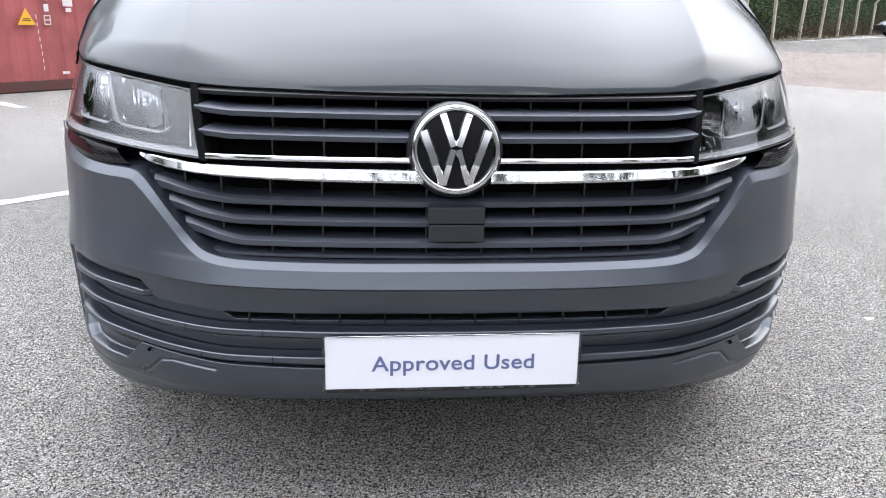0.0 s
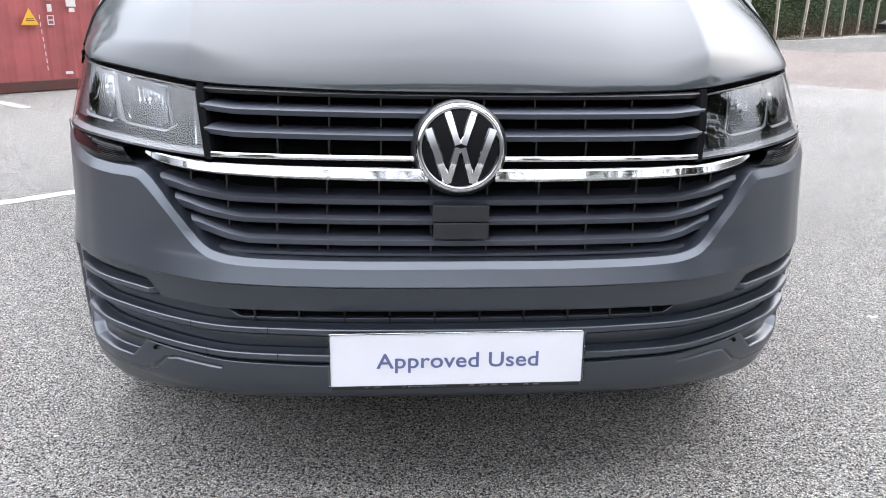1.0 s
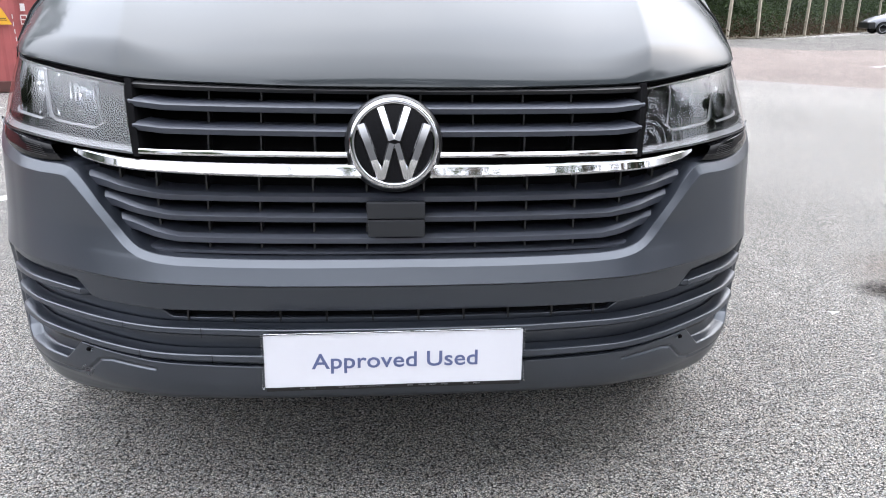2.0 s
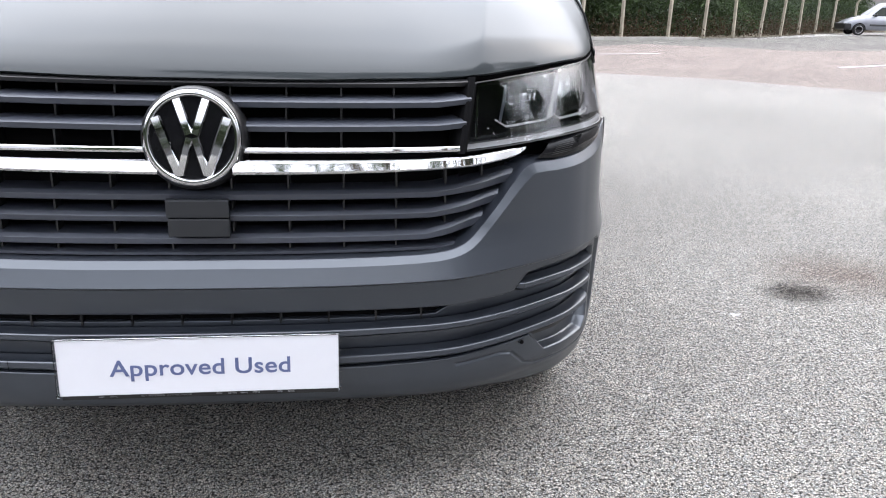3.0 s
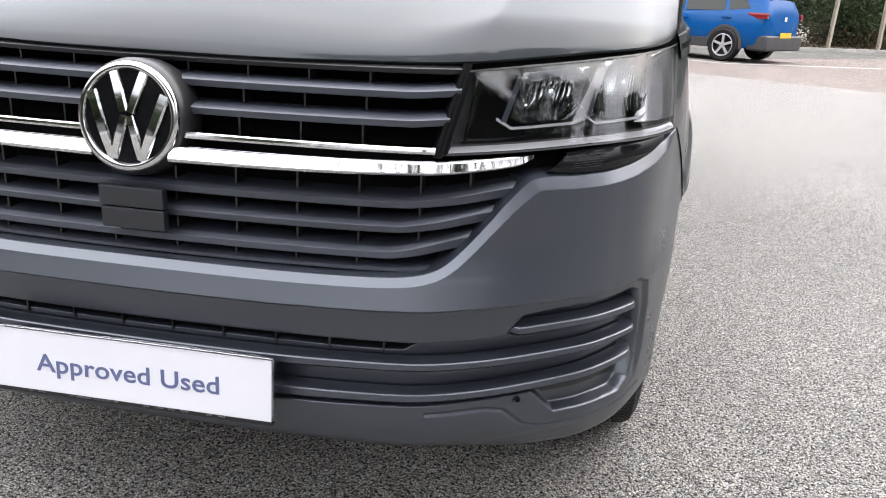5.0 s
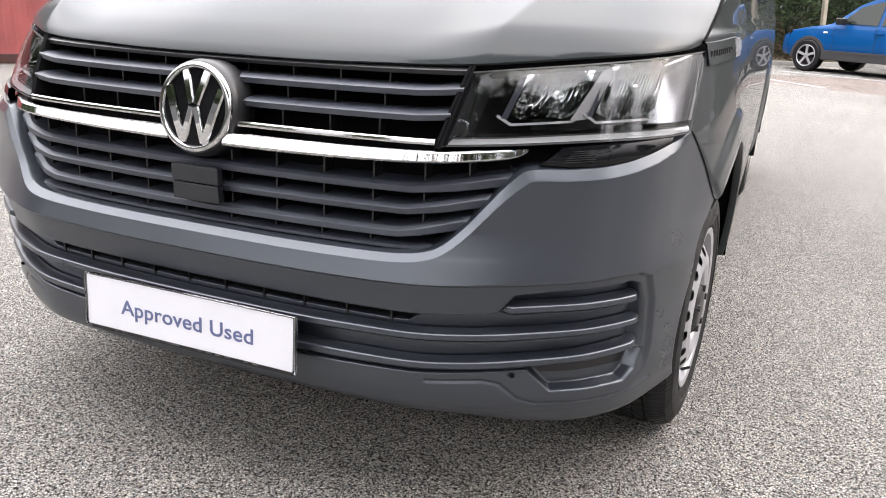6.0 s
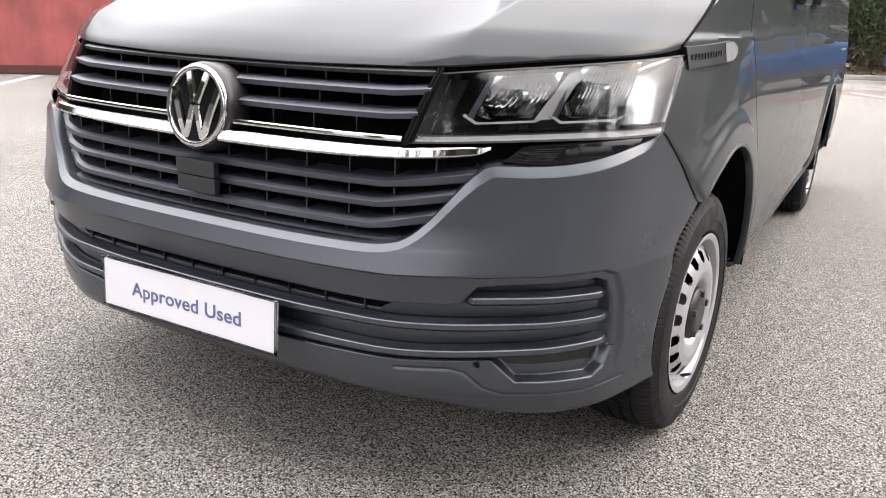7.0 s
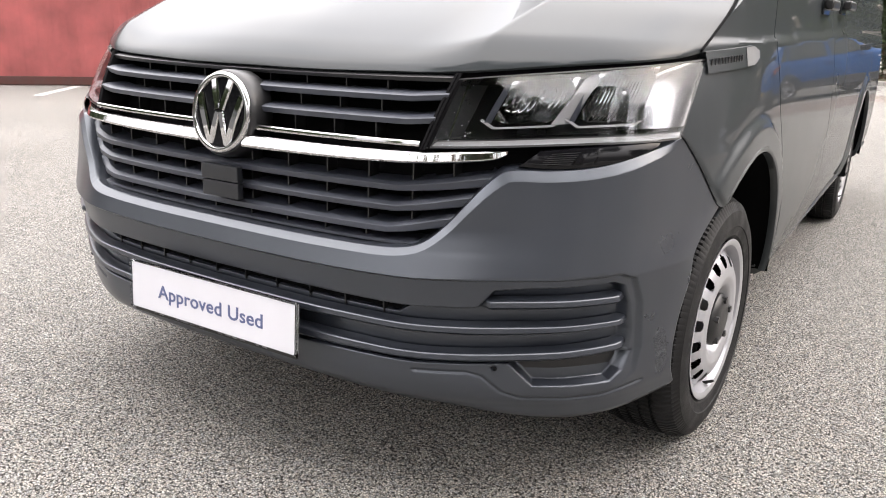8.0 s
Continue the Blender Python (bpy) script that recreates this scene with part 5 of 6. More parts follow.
stripe("bay_line", (3.5, 15.95), (8.0, 17.9), 0.10, ROADPAINT, "worn white parking line", z=0.008)
stripe("bay_line", (0.6, 14.9), (1.75, 13.35), 0.10, ROADPAINT, "worn white parking line", z=0.008)


def blot(name, at, r, material, label, z=0.003, stretch=1.6, n=48):
    a = np.linspace(0, 2 * np.pi, n, endpoint=False)
    rr = r * (1 + 0.25 * np.sin(3 * a + 1) + 0.18 * np.sin(5 * a) + np.random.uniform(-0.16, 0.16, n))
    return sheet(name, [(at[0] + stretch * q * np.cos(t), at[1] + q * np.sin(t)) for q, t in zip(rr, a)], z, material, label, "stain")


for name, at, r, flat, material, label in (("oil_stain", (2.06, 1.26), 0.21, 0.80, TARSTAIN, "small dark oil stain soaked into the asphalt"),
                                          ("oil_stain", (2.38, 1.46), 0.52, 0.85, FAINTSTAIN, "faint old oil stain on the asphalt")):
    bm = bmesh.new()
    bmesh.ops.create_circle(bm, cap_ends=True, segments=32, radius=1.0)
    ob = part(name, bm, material, None)
    ob.matrix_basis = Matrix.Translation((*at, 0.003 if r < 0.2 else 0.0055)) @ Matrix.Diagonal((r, r * flat, 1, 1))
    tagged(ob, label, "stain", kind="structure")
blot("paint_fleck", (1.69, 1.05), 0.012, ROADPAINT, "small white fleck on the asphalt")

# ---- shipping containers ----
def container(at, turn, length, width, marks, dip=0.014):
    """A corrugated steel container; its front long face lies on local y = 0, from x = 0 to length."""
    c = thing("shipping_container", "weathered red corrugated steel shipping container on the asphalt", "container", at=at, turn=turn)
    H, rail = 2.59, 0.125

    def wall(name, p, q, flip):
        p, q = np.array(p, float), np.array(q, float)
        d = (q - p) / np.linalg.norm(q - p)
        n = np.array([d[1], -d[0]])
        L = np.linalg.norm(q - p)
        xs, k = [], 0.0
        while k < L:
            xs += [(k, 0.0), (k + 0.070, 0.0), (k + 0.105, -dip), (k + 0.175, -dip)]
            k += 0.21
        xs = [(min(a, L), b) for a, b in xs] + [(L, 0.0)]
        rows = [[(*(p + d * a + n * (b - 0.03)), z) for a, b in xs] for z in np.linspace(rail, H - 0.10, 34)]
        v = np.array(rows)
        v[..., :2] += n * 0.0007 * np.random.standard_normal(v.shape[:2])[..., None]
        # knocks and dents along the panel
        along, up = (v[..., :2] - p) @ d, v[..., 2]
        for q0 in np.arange(0.4, L, 0.62):
            a0, z0 = q0 + random.uniform(-0.15, 0.15), random.choice((0.62, 1.05, 1.05, 1.5))
            v[..., :2] -= n * (random.uniform(0.006, 0.014) * np.exp(-((along - a0) ** 2 / 0.010 + (up - z0) ** 2 / 0.012)))[..., None]
        net(name, v, REDSTEEL, c, flip=flip, smooth=False)

    wall("side_wall", (0, 0), (length, 0), False)
    wall("side_wall", (length, width), (0, width), False)
    wall("end_wall", (length, 0), (length, width), False)
    wall("end_wall", (0, width), (0, 0), False)
    for y in (0.05, width - 0.05):
        part("bottom_rail", box_bm(length, 0.11, rail, (length / 2, y, rail / 2 + 0.01), 0.01), RUST, c, "rusty bottom rail")
        part("top_rail", box_bm(length, 0.10, 0.10, (length / 2, y, H - 0.05), 0.01), REDSTEEL, c)
    for x in (0.05, length - 0.05):
        part("bottom_rail", box_bm(0.11, width, rail, (x, width / 2, rail / 2 + 0.01), 0.01), RUST, c, "rusty bottom rail")
        for y in (0.06, width - 0.06):
            part("corner_post", box_bm(0.13, 0.13, H, (x, y, H / 2), 0.012), REDSTEEL, c)
    part("roof_sheet", box_bm(length, width, 0.04, (length / 2, width / 2, H - 0.02)), REDSTEEL, c)
    for x, z, w, h in marks:
        part("stencil_mark", box_bm(w, 0.004, h, (x, -0.014, z), 0.0), WHITEPAINT, c, "faded white stencilled bar")
    return c


_near = container((-5.75, 6.72, 0), 47.5, 3.5, 6.06, [(2.34, 0.84, 0.075, 0.012), (2.305, 0.84, 0.010, 0.11), (2.375, 0.84, 0.010, 0.11), (2.34, 0.79, 0.075, 0.012), (2.34, 0.89, 0.075, 0.012), (2.34, 0.98, 0.055, 0.085), (2.349, 1.11, 0.055, 0.085), (2.606, 1.036, 0.12, 0.075), (2.61, 0.957, 0.07, 0.045), (2.49, 0.214, 0.09, 0.032)]
                  + [(2.22 + 0.012 * math.sin(5 * z), z, 0.008, 0.050) for z in np.arange(0.28, 0.90, 0.085)])
bm = prism_bm([(1.987, 0.785), (2.193, 0.785), (2.093, 0.975)], 0.004, -0.020)
part("warning_triangle", bm, YELLOW, _near, "yellow warning triangle sticker")
part("sticker_print", box_bm(0.10, 0.002, 0.008, (2.093, -0.0215, 0.835)), BLACK, _near)
part("sticker_print", box_bm(0.08, 0.002, 0.008, (2.093, -0.0215, 0.855)), BLACK, _near)
container((-14.6, 0.55, 0), 48.5, 9.8, 2.44, [], dip=0.007)

# ---- boundary: kerb, fence, hedge, trees ----
def fence_y(x):
    return 21.2 + 0.80 * x - 3.3 * np.exp(-(((x - 17) / 8) ** 2))


DIRF = np.array([1.0, 0.80]) / np.hypot(1, 0.80)
NORF = np.array([-DIRF[1], DIRF[0]])
ANG = math.degrees(math.atan2(DIRF[1], DIRF[0]))
verge = []
for x, off in [(x, -1.3) for x in (-30, -8, 0, 2, 4, 6, 8, 10, 11.2, 12.5)] + [(x, -0.15) for x in (12.9, 14, 15.5, 17, 18.5, 20, 22, 24, 27, 30, 45)] + [(45, 10.0), (-30, 10.0)]:
    p = np.array([x, fence_y(x)]) + NORF * off
    verge.append(tuple(p))
sheet("verge", verge, 0.03, SOIL, "strip of rough grass and soil behind the kerb", "verge")


def kerb(x0, x1, off, h=0.11, w=0.13):
    k = thing("kerb", "weathered pale concrete kerb edging the verge", "kerb", kind="structure")
    n = int((x1 - x0) / 0.72)
    for i in range(n):
        x = x0 + (i + 0.5) * (x1 - x0) / n
        p = np.array([x, fence_y(x)]) + NORF * off
        rise = (fence_y(x + 0.2) - fence_y(x - 0.2)) / 0.4
        bm = box_bm((x1 - x0) / n * math.hypot(1, rise) - 0.012, w, h, (0, 0, 0), 0.015)
        bmesh.ops.transform(bm, matrix=pose(p[0], p[1], h / 2 + random.uniform(-0.006, 0.006), 0, 0, math.degrees(math.atan(rise)) + random.uniform(-0.5, 0.5)), verts=bm.verts[:])
        part("kerb_stone", bm, KERB, k)


kerb(-16, 12.5, -1.35)

fence = thing("fence", "chain link fence on weathered cranked concrete posts", "fence")
posts_x = [-9.6, -7.3, -5.0, -2.7, -0.4, 1.9, 4.2, 6.5, 8.5, 10.34, 12.6, 14.5, 16.4, 18.6, 21.0, 23.8, 26.65, 29.24, 32.6]
for x in posts_x:
    bm = box_bm(0.11, 0.11, 1.9, (0, 0, 0.95), 0.012)
    b2 = box_bm(0.10, 0.10, 0.45, (0, 0, 0), 0.012)
    bmesh.ops.transform(b2, matrix=pose(0, -0.14, 2.04, 38, 0, 0), verts=b2.verts[:])
    tmp = bpy.data.meshes.new("tmp")
    b2.to_mesh(tmp)
    b2.free()
    bm.from_mesh(tmp)
    bpy.data.meshes.remove(tmp)
    bmesh.ops.transform(bm, matrix=pose(x, fence_y(x), 0, random.uniform(-1.5, 1.5), random.uniform(-4, 4), ANG), verts=bm.verts[:])
    part("fence_post", bm, POSTM, fence)


def wires():
    """Diamond mesh and straining wires as thin three-sided rods."""
    segs = []
    for x0, x1 in zip(posts_x, posts_x[1:]):
        pitch = 0.075 if x1 < 9 else 0.16
        a, b = np.array([x0, fence_y(x0)]), np.array([x1, fence_y(x1)])
        L, H = np.linalg.norm(b - a), 1.8
        way = (b - a) / L
        for s in np.arange(-H, L, pitch):
            for sg in (1, -1):
                t0, t1 = max(s, 0), min(s + H, L)
                if t1 - t0 < 0.05:
                    continue
                z0, z1 = (t0 - s), (t1 - s)
                if sg < 0:
                    z0, z1 = H - z0, H - z1
                segs.append(((*(a + way * t0), z0 + 0.05), (*(a + way * t1), z1 + 0.05)))
        for z in (0.06, 0.95, 1.86):
            segs.append(((*a, z), (*b, z)))
    v, f = [], []
    for p, q in segs:
        k = len(v)
        for e in (p, q):
            for c in range(3):
                t = 2 * math.pi * c / 3
                off = NORF * 0.0016 * math.cos(t) + DIRF * 0.0016 * math.sin(t)
                v.append((e[0] + off[0], e[1] + off[1], e[2]))
        for c in range(3):
            f.append((k + c, k + (c + 1) % 3, k + 3 + (c + 1) % 3, k + 3 + c))
    ob = mesh_part("wire_mesh", v, f, WIRE, fence, "rusting diamond wire mesh", smooth=False)
    tagged(ob, kind="stuff")


wires()
tag = thing("fence_sign", "small bright yellow tag tied to the wire fence", "sign")
_p = np.array([-2.15, fence_y(-2.15)]) - NORF * 0.02
bm = bmesh.new()
bmesh.ops.create_icosphere(bm, subdivisions=2, radius=0.17, matrix=Matrix.Translation((_p[0], _p[1], 0.95)) @ Matrix.Diagonal((1.0, 0.35, 0.85, 1)))
for v in bm.verts:
    v.co += Vector((random.uniform(-1, 1), random.uniform(-1, 1), random.uniform(-1, 1))) * 0.02
part("tag_sheet", bm, YELLOW, tag)


def leaves(centres, spread, count, size, rng, flat=0.6):
    """Many small bent leaf blades scattered round the given centres: vertices and faces."""
    centres = np.asarray(centres, float)
    pick = centres[rng.integers(0, len(centres), count)]
    d = rng.standard_normal((count, 3))
    d /= np.linalg.norm(d, axis=1, keepdims=True)
    c = pick + d * (spread * rng.random((count, 1)) ** 0.45)
    a = rng.standard_normal((count, 3))
    a /= np.linalg.norm(a, axis=1, keepdims=True)
    b = np.cross(a, rng.standard_normal((count, 3)))
    b /= np.maximum(np.linalg.norm(b, axis=1, keepdims=True), 1e-6)
    n = np.cross(a, b)
    s = size * rng.uniform(0.55, 1.3, (count, 1))
    v = np.stack([c - a * s, c + b * s * flat * 0.55 + n * s * 0.12, c + a * s, c - b * s * flat * 0.55 + n * s * 0.12], 1)
    f = np.arange(count * 4).reshape(-1, 4)
    return v.reshape(-1, 3), f


def leaf_mesh(name, vs, fs, material, parent, label="", kind=""):
    me = bpy.data.meshes.new(name)
    me.vertices.add(len(vs))
    me.vertices.foreach_set("co", np.asarray(vs, np.float32).ravel())
    me.loops.add(len(fs) * 4)
    me.loops.foreach_set("vertex_index", np.asarray(fs, np.int32).ravel())
    me.polygons.add(len(fs))
    me.polygons.foreach_set("loop_start", np.arange(0, len(fs) * 4, 4, dtype=np.int32))
    me.update(calc_edges=True)
    me.validate()
    me.materials.append(material)
    ob = new(name, me)
    if parent is not None:
        ob.parent = parent
    return tagged(ob, label, kind=kind)


def tree(at, height, crown_r, seed, count=9000, leaf=0.085, label="leafy green deciduous tree at the edge of the car park"):
    rng = np.random.default_rng(seed)
    t = thing("tree", label, "tree", group="trees round the car park", at=at)
    bm = bmesh.new()
    tips = []

    def limb(p, d, length, r, depth):
        k, q, prev = 5, Vector(p), None
        d = Vector(d).normalized()
        for i in range(k + 1):
            side = d.orthogonal().normalized()
            up = d.cross(side)
            rr = r * (1 - 0.55 * i / k)
            ring = [bm.verts.new(q + side * rr * math.cos(2 * math.pi * j / 6) + up * rr * math.sin(2 * math.pi * j / 6)) for j in range(6)]
            if prev:
                for j in range(6):
                    bm.faces.new((prev[j], prev[(j + 1) % 6], ring[(j + 1) % 6], ring[j]))
            prev = ring
            q = q + d * (length / k)
            d = (d + Vector(rng.standard_normal(3)) * 0.10 + Vector((0, 0, 0.04))).normalized()
        if depth == 0:
            tips.append(tuple(q))
            return
        for _ in range(4 if depth > 1 else 3):
            nd = (d + Vector(rng.standard_normal(3)) * 0.62).normalized()
            limb(q, nd, length * rng.uniform(0.55, 0.8), r * 0.42, depth - 1)
        tips.append(tuple(q))

    limb((0, 0, -0.05), (0, 0, 1), height * 0.36, height * 0.022, 3)
    part("trunk", bm, BARK, t, "grey brown trunk and limbs")
    tips = np.array(tips)
    tips = tips[tips[:, 2] > height * 0.30]
    c = tips.mean(0)
    tips = c + (tips - c) * np.array([crown_r / max(1e-3, np.abs(tips[:, 0] - c[0]).max()), crown_r / max(1e-3, np.abs(tips[:, 1] - c[1]).max()), 1.0])
    vs, fs = leaves(tips, crown_r * 0.34, count, leaf, rng)
    vs[:, 2] = np.minimum(vs[:, 2], height * 1.05)
    leaf_mesh("crown", vs, fs, LEAF, t, "uneven crown of small green leaves")
    return t


def hedge(x0, x1, off, depth, height, count, seed, leaf, label, material=HEDGE):
    rng = np.random.default_rng(seed)
    k = rng.random(420)
    x = x0 + (x1 - x0) * k
    base = np.stack([x, fence_y(x)], -1) + NORF * (off + 0.75 + depth * rng.random((420, 1)))
    lump = height * (0.70 + 0.30 * np.sin(x * 1.7 + seed) * np.sin(x * 0.63 + 2))
    z = lump * rng.random(420) ** 0.8
    vs, fs = leaves(np.c_[base, z], 0.75, count, leaf, rng)
    vs[:, 2] = np.abs(vs[:, 2])
    ob = leaf_mesh("hedge", vs, fs, material, None)
    return tagged(ob, label, "hedge", kind="stuff")


hedge(-14, 12, 0.25, 2.4, 5.4, 100000, 3, 0.085, "dense overgrown green hedge behind the wire fence")
hedge(-14, 38, -0.5, 0.3, 0.75, 16000, 12, 0.06, "dry brown brushwood along the foot of the hedge", BRUSH)
hedge(-16, 40, 2.6, 2.0, 6.0, 150000, 9, 0.16, "tall dark thicket behind the wire fence")
hedge(11, 38, 0.25, 2.6, 3.6, 60000, 5, 0.095, "dense overgrown green hedge behind the wire fence")
for i, x in enumerate((-18, -12, -6.5, -1.5, 3.5, 9, 15, 21, 28, 35)):
    p = np.array([x, fence_y(x)]) + NORF * random.uniform(3.2, 5.5)
    tree((p[0], p[1], 0.02), random.uniform(7.5, 10.5), random.uniform(2.4, 3.2), 20 + i, 7000, 0.12, "tall leafy tree standing behind the fence")
# trees on the near side of the car park, which the bonnet and lamps mirror
for i, (x, y, h, r) in enumerate(((5.2, -8.8, 15.0, 3.2), (7.0, -7.0, 14.5, 3.2), (8.6, -4.8, 13.5, 3.2), (10.5, -7.0, 13.5, 3.2), (11.6, -3.2, 11.5, 3.0), (3.0, -10.0, 14.5, 3.2), (7.0, -14.0, 15.5, 3.6), (12.5, -9.5, 15.0, 3.5), (-12.0, -30.0, 9.5, 3.4), (-23.0, -22.0, 9.5, 3.4), (-31, -9.0, 9.5, 3.4), (23, 4.0, 9.5, 3.2))):
    tree((x, y, 0), h, r, 60 + i, 17000, 0.14)
for i, a in enumerate(range(-14, -118, -8)):
    far = random.uniform(30, 36)
    tree((far * math.sin(math.radians(a)), -far * math.cos(math.radians(a)), 0), random.uniform(6.5, 8.5), random.uniform(3.0, 3.8), 90 + i, 6500, 0.24)

# ---- parked cars ----
def car_body(name, car, stations, material, label):
    """A closed body lofted through cross-sections: (x, half width, sill z, waist z, top z, top half width)."""
    rows = []
    st = np.asarray(stations, float)
    xs = np.linspace(st[0, 0], st[-1, 0], 70)
    val = np.stack([np.interp(xs, st[:, 0], st[:, k]) for k in range(1, 6)], -1)
    for x, (w, z0, zw, zt, wt) in zip(xs, val):
        half = [(0.0, z0), (w * 0.92, z0), (w * 0.985, z0 + 0.08), (w, (z0 + zw) / 2), (w * 0.985, zw - 0.05), (w * 0.95, zw), ((w * 0.95 + wt) / 2, (zw + zt) / 2), (wt, zt - 0.05), (wt * 0.85, zt - 0.01), (wt * 0.5, zt + 0.015), (0, zt + 0.02)]
        ring = [(x, y, z) for y, z in half] + [(x, -y, z) for y, z in half[::-1][1:-1]]
        rows.append(ring)
    v = np.array(rows)
    n, m = v.shape[:2]
    faces = [tuple(f) for f in grid_faces(n, m, True, closed=True)]
    faces += [tuple(range(m)), tuple(range((n - 1) * m, n * m))[::-1]]
    return mesh_part(name, v.reshape(-1, 3), faces, material, car, label)


def car_wheel(car, at, side, r, spokes):
    w = new("wheel")
    w.parent = car
    w.matrix_basis = pose(*at)
    hw = 0.11
    v = lathe([(-hw * 0.9, r * 0.66), (-hw, r * 0.75), (-hw, r * 0.92), (-hw * 0.8, r), (hw * 0.8, r), (hw, r * 0.92), (hw, r * 0.75), (hw * 0.9, r * 0.66)], 40)
    v = np.stack([v[..., 1], v[..., 0] * side, v[..., 2]], -1)
    net("tyre", v, RUBBER, w, "black tyre", flip=side > 0, closed=True)
    v = lathe([(hw * 0.92, r * 0.67), (hw * 0.80, r * 0.62), (hw * 0.1, r * 0.60), (hw * 0.1, 0.001)], 40)
    v = np.stack([v[..., 1], v[..., 0] * side, v[..., 2]], -1)
    rim = net("rim", v, BLACK, w, "dark wheel well", flip=side > 0, closed=True)
    v = lathe([(hw * 0.94, r * 0.685), (hw * 0.98, r * 0.66), (hw * 0.90, r * 0.63)], 40)
    v = np.stack([v[..., 1], v[..., 0] * side, v[..., 2]], -1)
    net("rim_edge", v, STEEL, rim, flip=side > 0, closed=True)
    for i in range(spokes):
        bm = box_bm(r * 0.155, 0.02, r * 0.60, (0, 0, r * 0.33), 0.006)
        bmesh.ops.transform(bm, matrix=Matrix.Translation((0, side * hw * 0.78, 0)) @ Matrix.Rotation(2 * math.pi * i / spokes, 4, "Y"), verts=bm.verts[:])
        part("spoke", bm, STEEL, rim)
    return w


def arch_lip(car, x, side, w, r, zc):
    a = np.linspace(-0.05 * np.pi, 1.05 * np.pi, 30)
    ring = lambda rr, y: np.stack([x + rr * np.cos(a), np.full(30, side * y), zc + rr * np.sin(a)], -1)
    net("arch_cladding", np.stack([ring(r + 0.015, w - 0.10), ring(r + 0.015, w + 0.016), ring(r + 0.075, w + 0.014), ring(r + 0.085, w - 0.02)]), CLADDING, car, "dark wheel arch cladding", flip=side < 0)
    # flat near-black disc on the uncut body paints the shade inside the arch
    net("arch_shade", np.stack([ring(r + 0.016, w + 0.006), ring(0.01, w + 0.006)]), VOID, car, flip=side < 0)


def suv(at, turn):
    """A compact estate car; local x points to its front, y to its left, wheels at x = 0 and 2.62."""
    c = thing("parked_car", "bright blue hatchback with dark lower cladding and alloy wheels", "car", group="parked cars", at=at, turn=turn)
    W = 0.89
    car_body("body", c, [(-0.86, 0.70, 0.42, 0.95, 1.00, 0.62), (-0.80, 0.84, 0.36, 1.02, 1.16, 0.66), (-0.62, 0.88, 0.32, 1.04, 1.52, 0.62), (-0.35, W, 0.30, 1.03, 1.60, 0.62), (0.6, W, 0.30, 1.00, 1.66, 0.62), (1.3, W, 0.30, 0.98, 1.64, 0.62),
                             (1.75, W, 0.30, 0.98, 1.46, 0.63), (2.30, W, 0.30, 0.98, 1.06, 0.66), (2.75, 0.88, 0.31, 0.95, 0.98, 0.70), (3.2, 0.82, 0.33, 0.86, 0.90, 0.66), (3.46, 0.66, 0.36, 0.74, 0.76, 0.5)], BLUE, "glossy bright blue body")
    for s in (1, -1):
        part("sill_cladding", box_bm(1.90, 0.06, 0.20, (1.31, s * (W - 0.005), 0.38), 0.02), CLADDING, c, "dark grey sill cladding")
        part("sill_trim", box_bm(1.62, 0.012, 0.05, (1.31, s * (W + 0.026), 0.455), 0.005), CLADDING, c)
        for x in (0.0, 2.62):
            arch_lip(c, x, s, W, 0.345, 0.345)
            car_wheel(c, (x, s * 0.825, 0.345), s, 0.345, 5)
        slope = lambda z: s * (W * 0.95 + (0.62 - W * 0.95) * (z - 1.0) / 0.62 + 0.012)
        for name, pts in (("front_window", [(1.12, 1.04), (1.98, 1.06), (1.62, 1.40), (1.12, 1.54)]), ("rear_window", [(0.10, 1.06), (1.04, 1.04), (1.04, 1.54), (0.20, 1.54)]), ("quarter_window", [(-0.45, 1.12), (0.02, 1.07), (0.10, 1.53), (-0.20, 1.48)])):
            bm = bmesh.new()
            bm.faces.new([bm.verts.new((x, slope(z), z)) for x, z in (pts if s > 0 else pts[::-1])])
            part(name, bm, DARKGLASS, c, "dark car window")
        part("mirror", box_bm(0.14, 0.20, 0.14, (1.86, s * 0.99, 1.10), 0.04, 3), BLACK, c, "door mirror", smooth=True)
        part("door_handle", box_bm(0.20, 0.03, 0.035, (1.02, s * 0.905, 0.88), 0.012), BLUE, c)
        part("door_handle", box_bm(0.20, 0.03, 0.035, (0.02, s * 0.905, 0.92), 0.012), BLUE, c)
        part("side_repeater", box_bm(0.10, 0.01, 0.04, (2.25, s * 0.893, 0.86), 0.004), WHITE, c)
        part("tail_lamp", box_bm(0.44, 0.10, 0.13, (-0.66, s * 0.82, 0.98), 0.04), REDLAMP, c, "red tail lamp")
        part("headlamp", box_bm(0.40, 0.10, 0.12, (3.02, s * 0.76, 0.80), 0.03), MIRROR, c, "headlamp")
        for x in (1.10, 2.05):
            part("shut_line", box_bm(0.008, 0.004, 0.55, (x, s * (W + 0.001), 0.72)), BLACK, c)
    part("rear_bumper", box_bm(0.44, 1.70, 0.32, (-0.72, 0, 0.43), 0.08, 3), CLADDING, c, "dark rear bumper", smooth=True)
    part("rear_plate", box_bm(0.012, 0.52, 0.11, (-0.935, 0, 0.60)), YELLOWPLATE, c, "plain yellow number plate")
    part("rear_badge", box_bm(0.012, 0.10, 0.09, (-0.885, 0, 0.93), 0.004), WHITE, c)
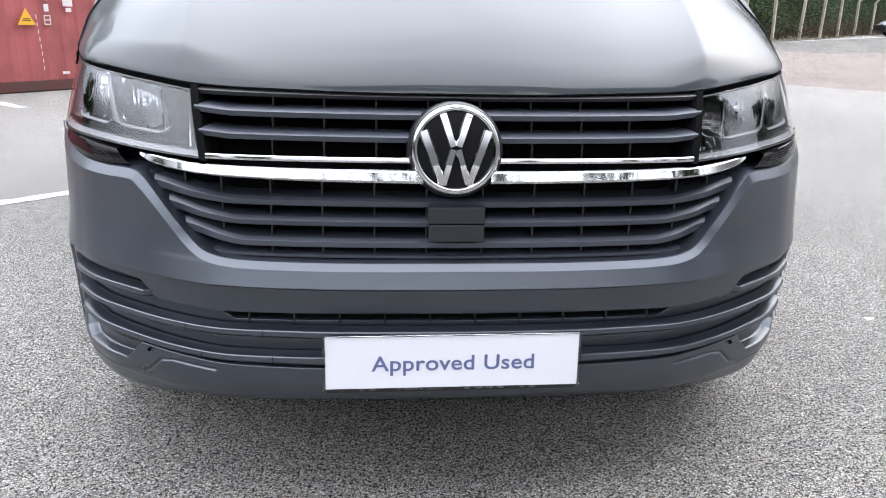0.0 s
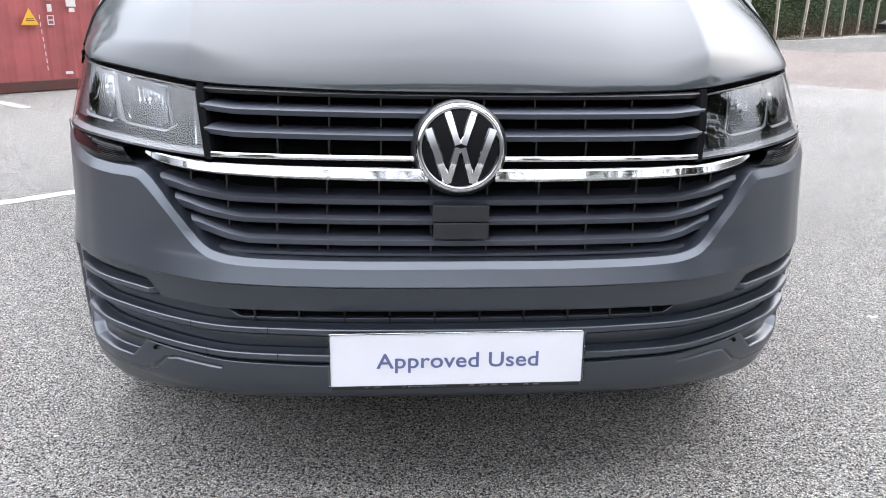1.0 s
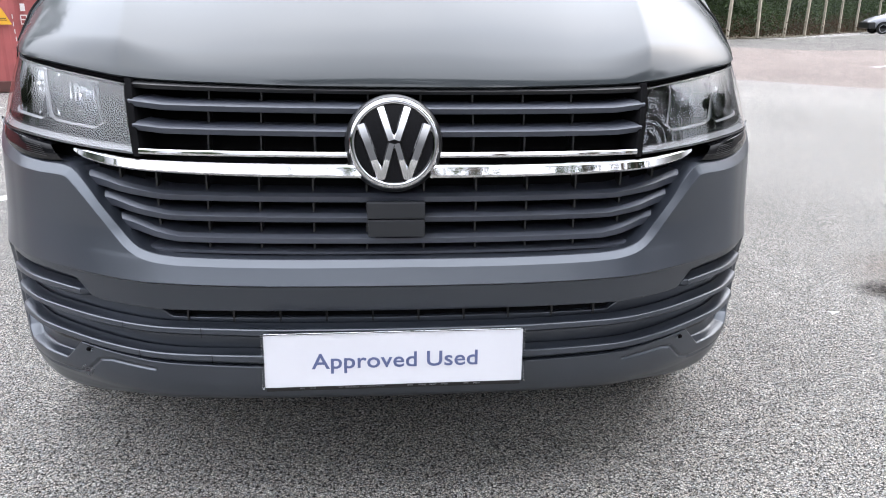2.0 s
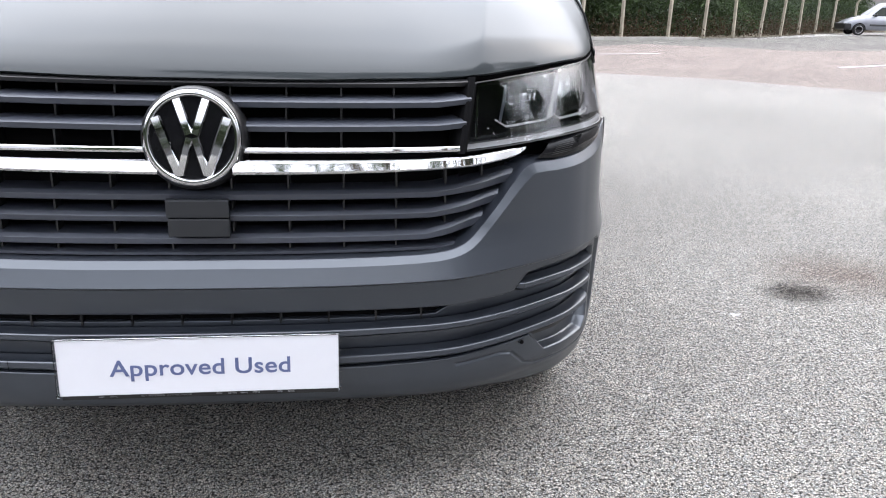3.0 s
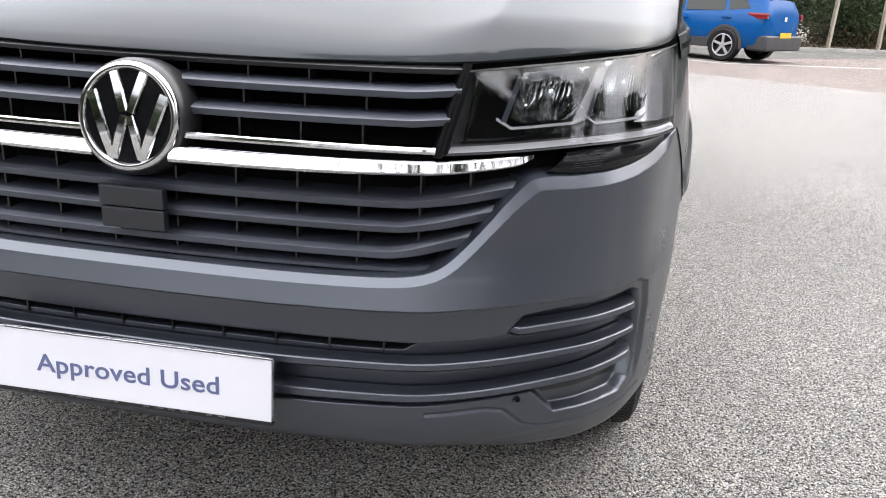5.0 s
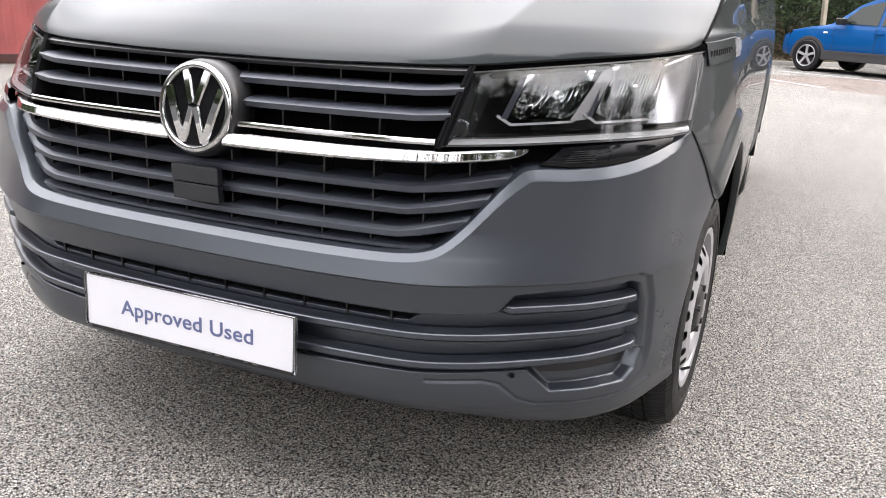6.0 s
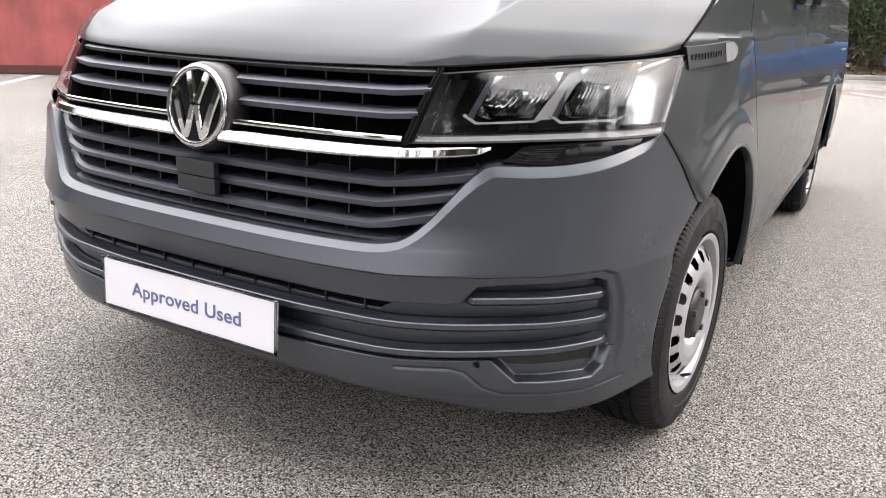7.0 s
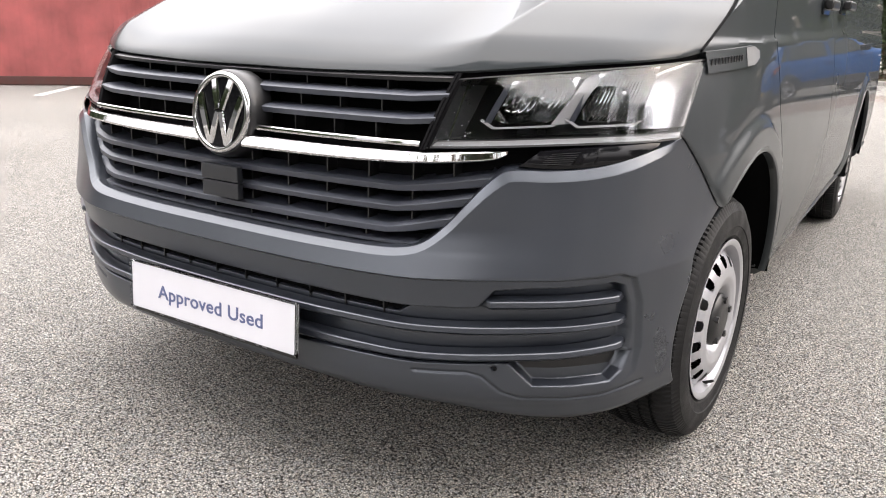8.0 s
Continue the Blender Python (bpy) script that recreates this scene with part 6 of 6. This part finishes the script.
    part("rear_glass", box_bm(0.02, 1.10, 0.34, (-0.72, 0, 1.28), 0.005), DARKGLASS, c, "rear window")
    return c


suv((4.10, 17.55, 0), 143.0)


def small_van(at, turn):
    c = thing("parked_van", "silver grey compact van with black bumper", "van", group="parked cars", at=at, turn=turn)
    W = 0.88
    car_body("body", c, [(-0.90, 0.84, 0.35, 1.05, 1.78, 0.70), (-0.6, W, 0.30, 1.05, 1.82, 0.72), (1.4, W, 0.30, 1.02, 1.80, 0.70), (1.9, W, 0.30, 1.02, 1.45, 0.68), (2.35, W, 0.30, 1.02, 1.10, 0.68), (2.85, 0.87, 0.30, 0.92, 0.98, 0.66), (3.2, 0.80, 0.33, 0.78, 0.82, 0.6), (3.4, 0.66, 0.36, 0.66, 0.68, 0.5)], SILVER, "silver grey body")
    for s in (1, -1):
        for x in (0.0, 2.70):
            car_wheel(c, (x, s * 0.815, 0.315), s, 0.315, 0)
            a = np.linspace(0, np.pi, 24)
            ring = lambda rr: np.stack([x + rr * np.cos(a), np.full(24, s * (W + 0.006)), 0.315 + rr * np.sin(a)], -1)
            # the arch is not cut out: a near-black half disc paints its shade
            net("arch_shade", np.stack([ring(0.37), ring(0.01)]), VOID, c, flip=s < 0)
        slope = lambda z: s * (W * 0.95 + (0.69 - W * 0.95) * (z - 1.0) / 0.75 + 0.012)
        bm = bmesh.new()
        pts = [(1.05, 1.08), (2.10, 1.10), (1.62, 1.56), (1.05, 1.60)]
        bm.faces.new([bm.verts.new((x, slope(z), z)) for x, z in (pts if s > 0 else pts[::-1])])
        part("window", bm, DARKGLASS, c, "dark side window")
        part("side_moulding", box_bm(1.9, 0.03, 0.10, (1.2, s * (W + 0.005), 0.58), 0.01), CLADDING, c, "black side moulding")
        part("mirror", box_bm(0.14, 0.18, 0.16, (1.95, s * 0.98, 1.12), 0.04, 3), BLACK, c, smooth=True)
    part("front_bumper", box_bm(0.42, 1.66, 0.38, (3.30, 0, 0.47), 0.10, 3), BLACK, c, "black front bumper", smooth=True)
    return c


small_van((32.0, 41.7, 0), 165.0)
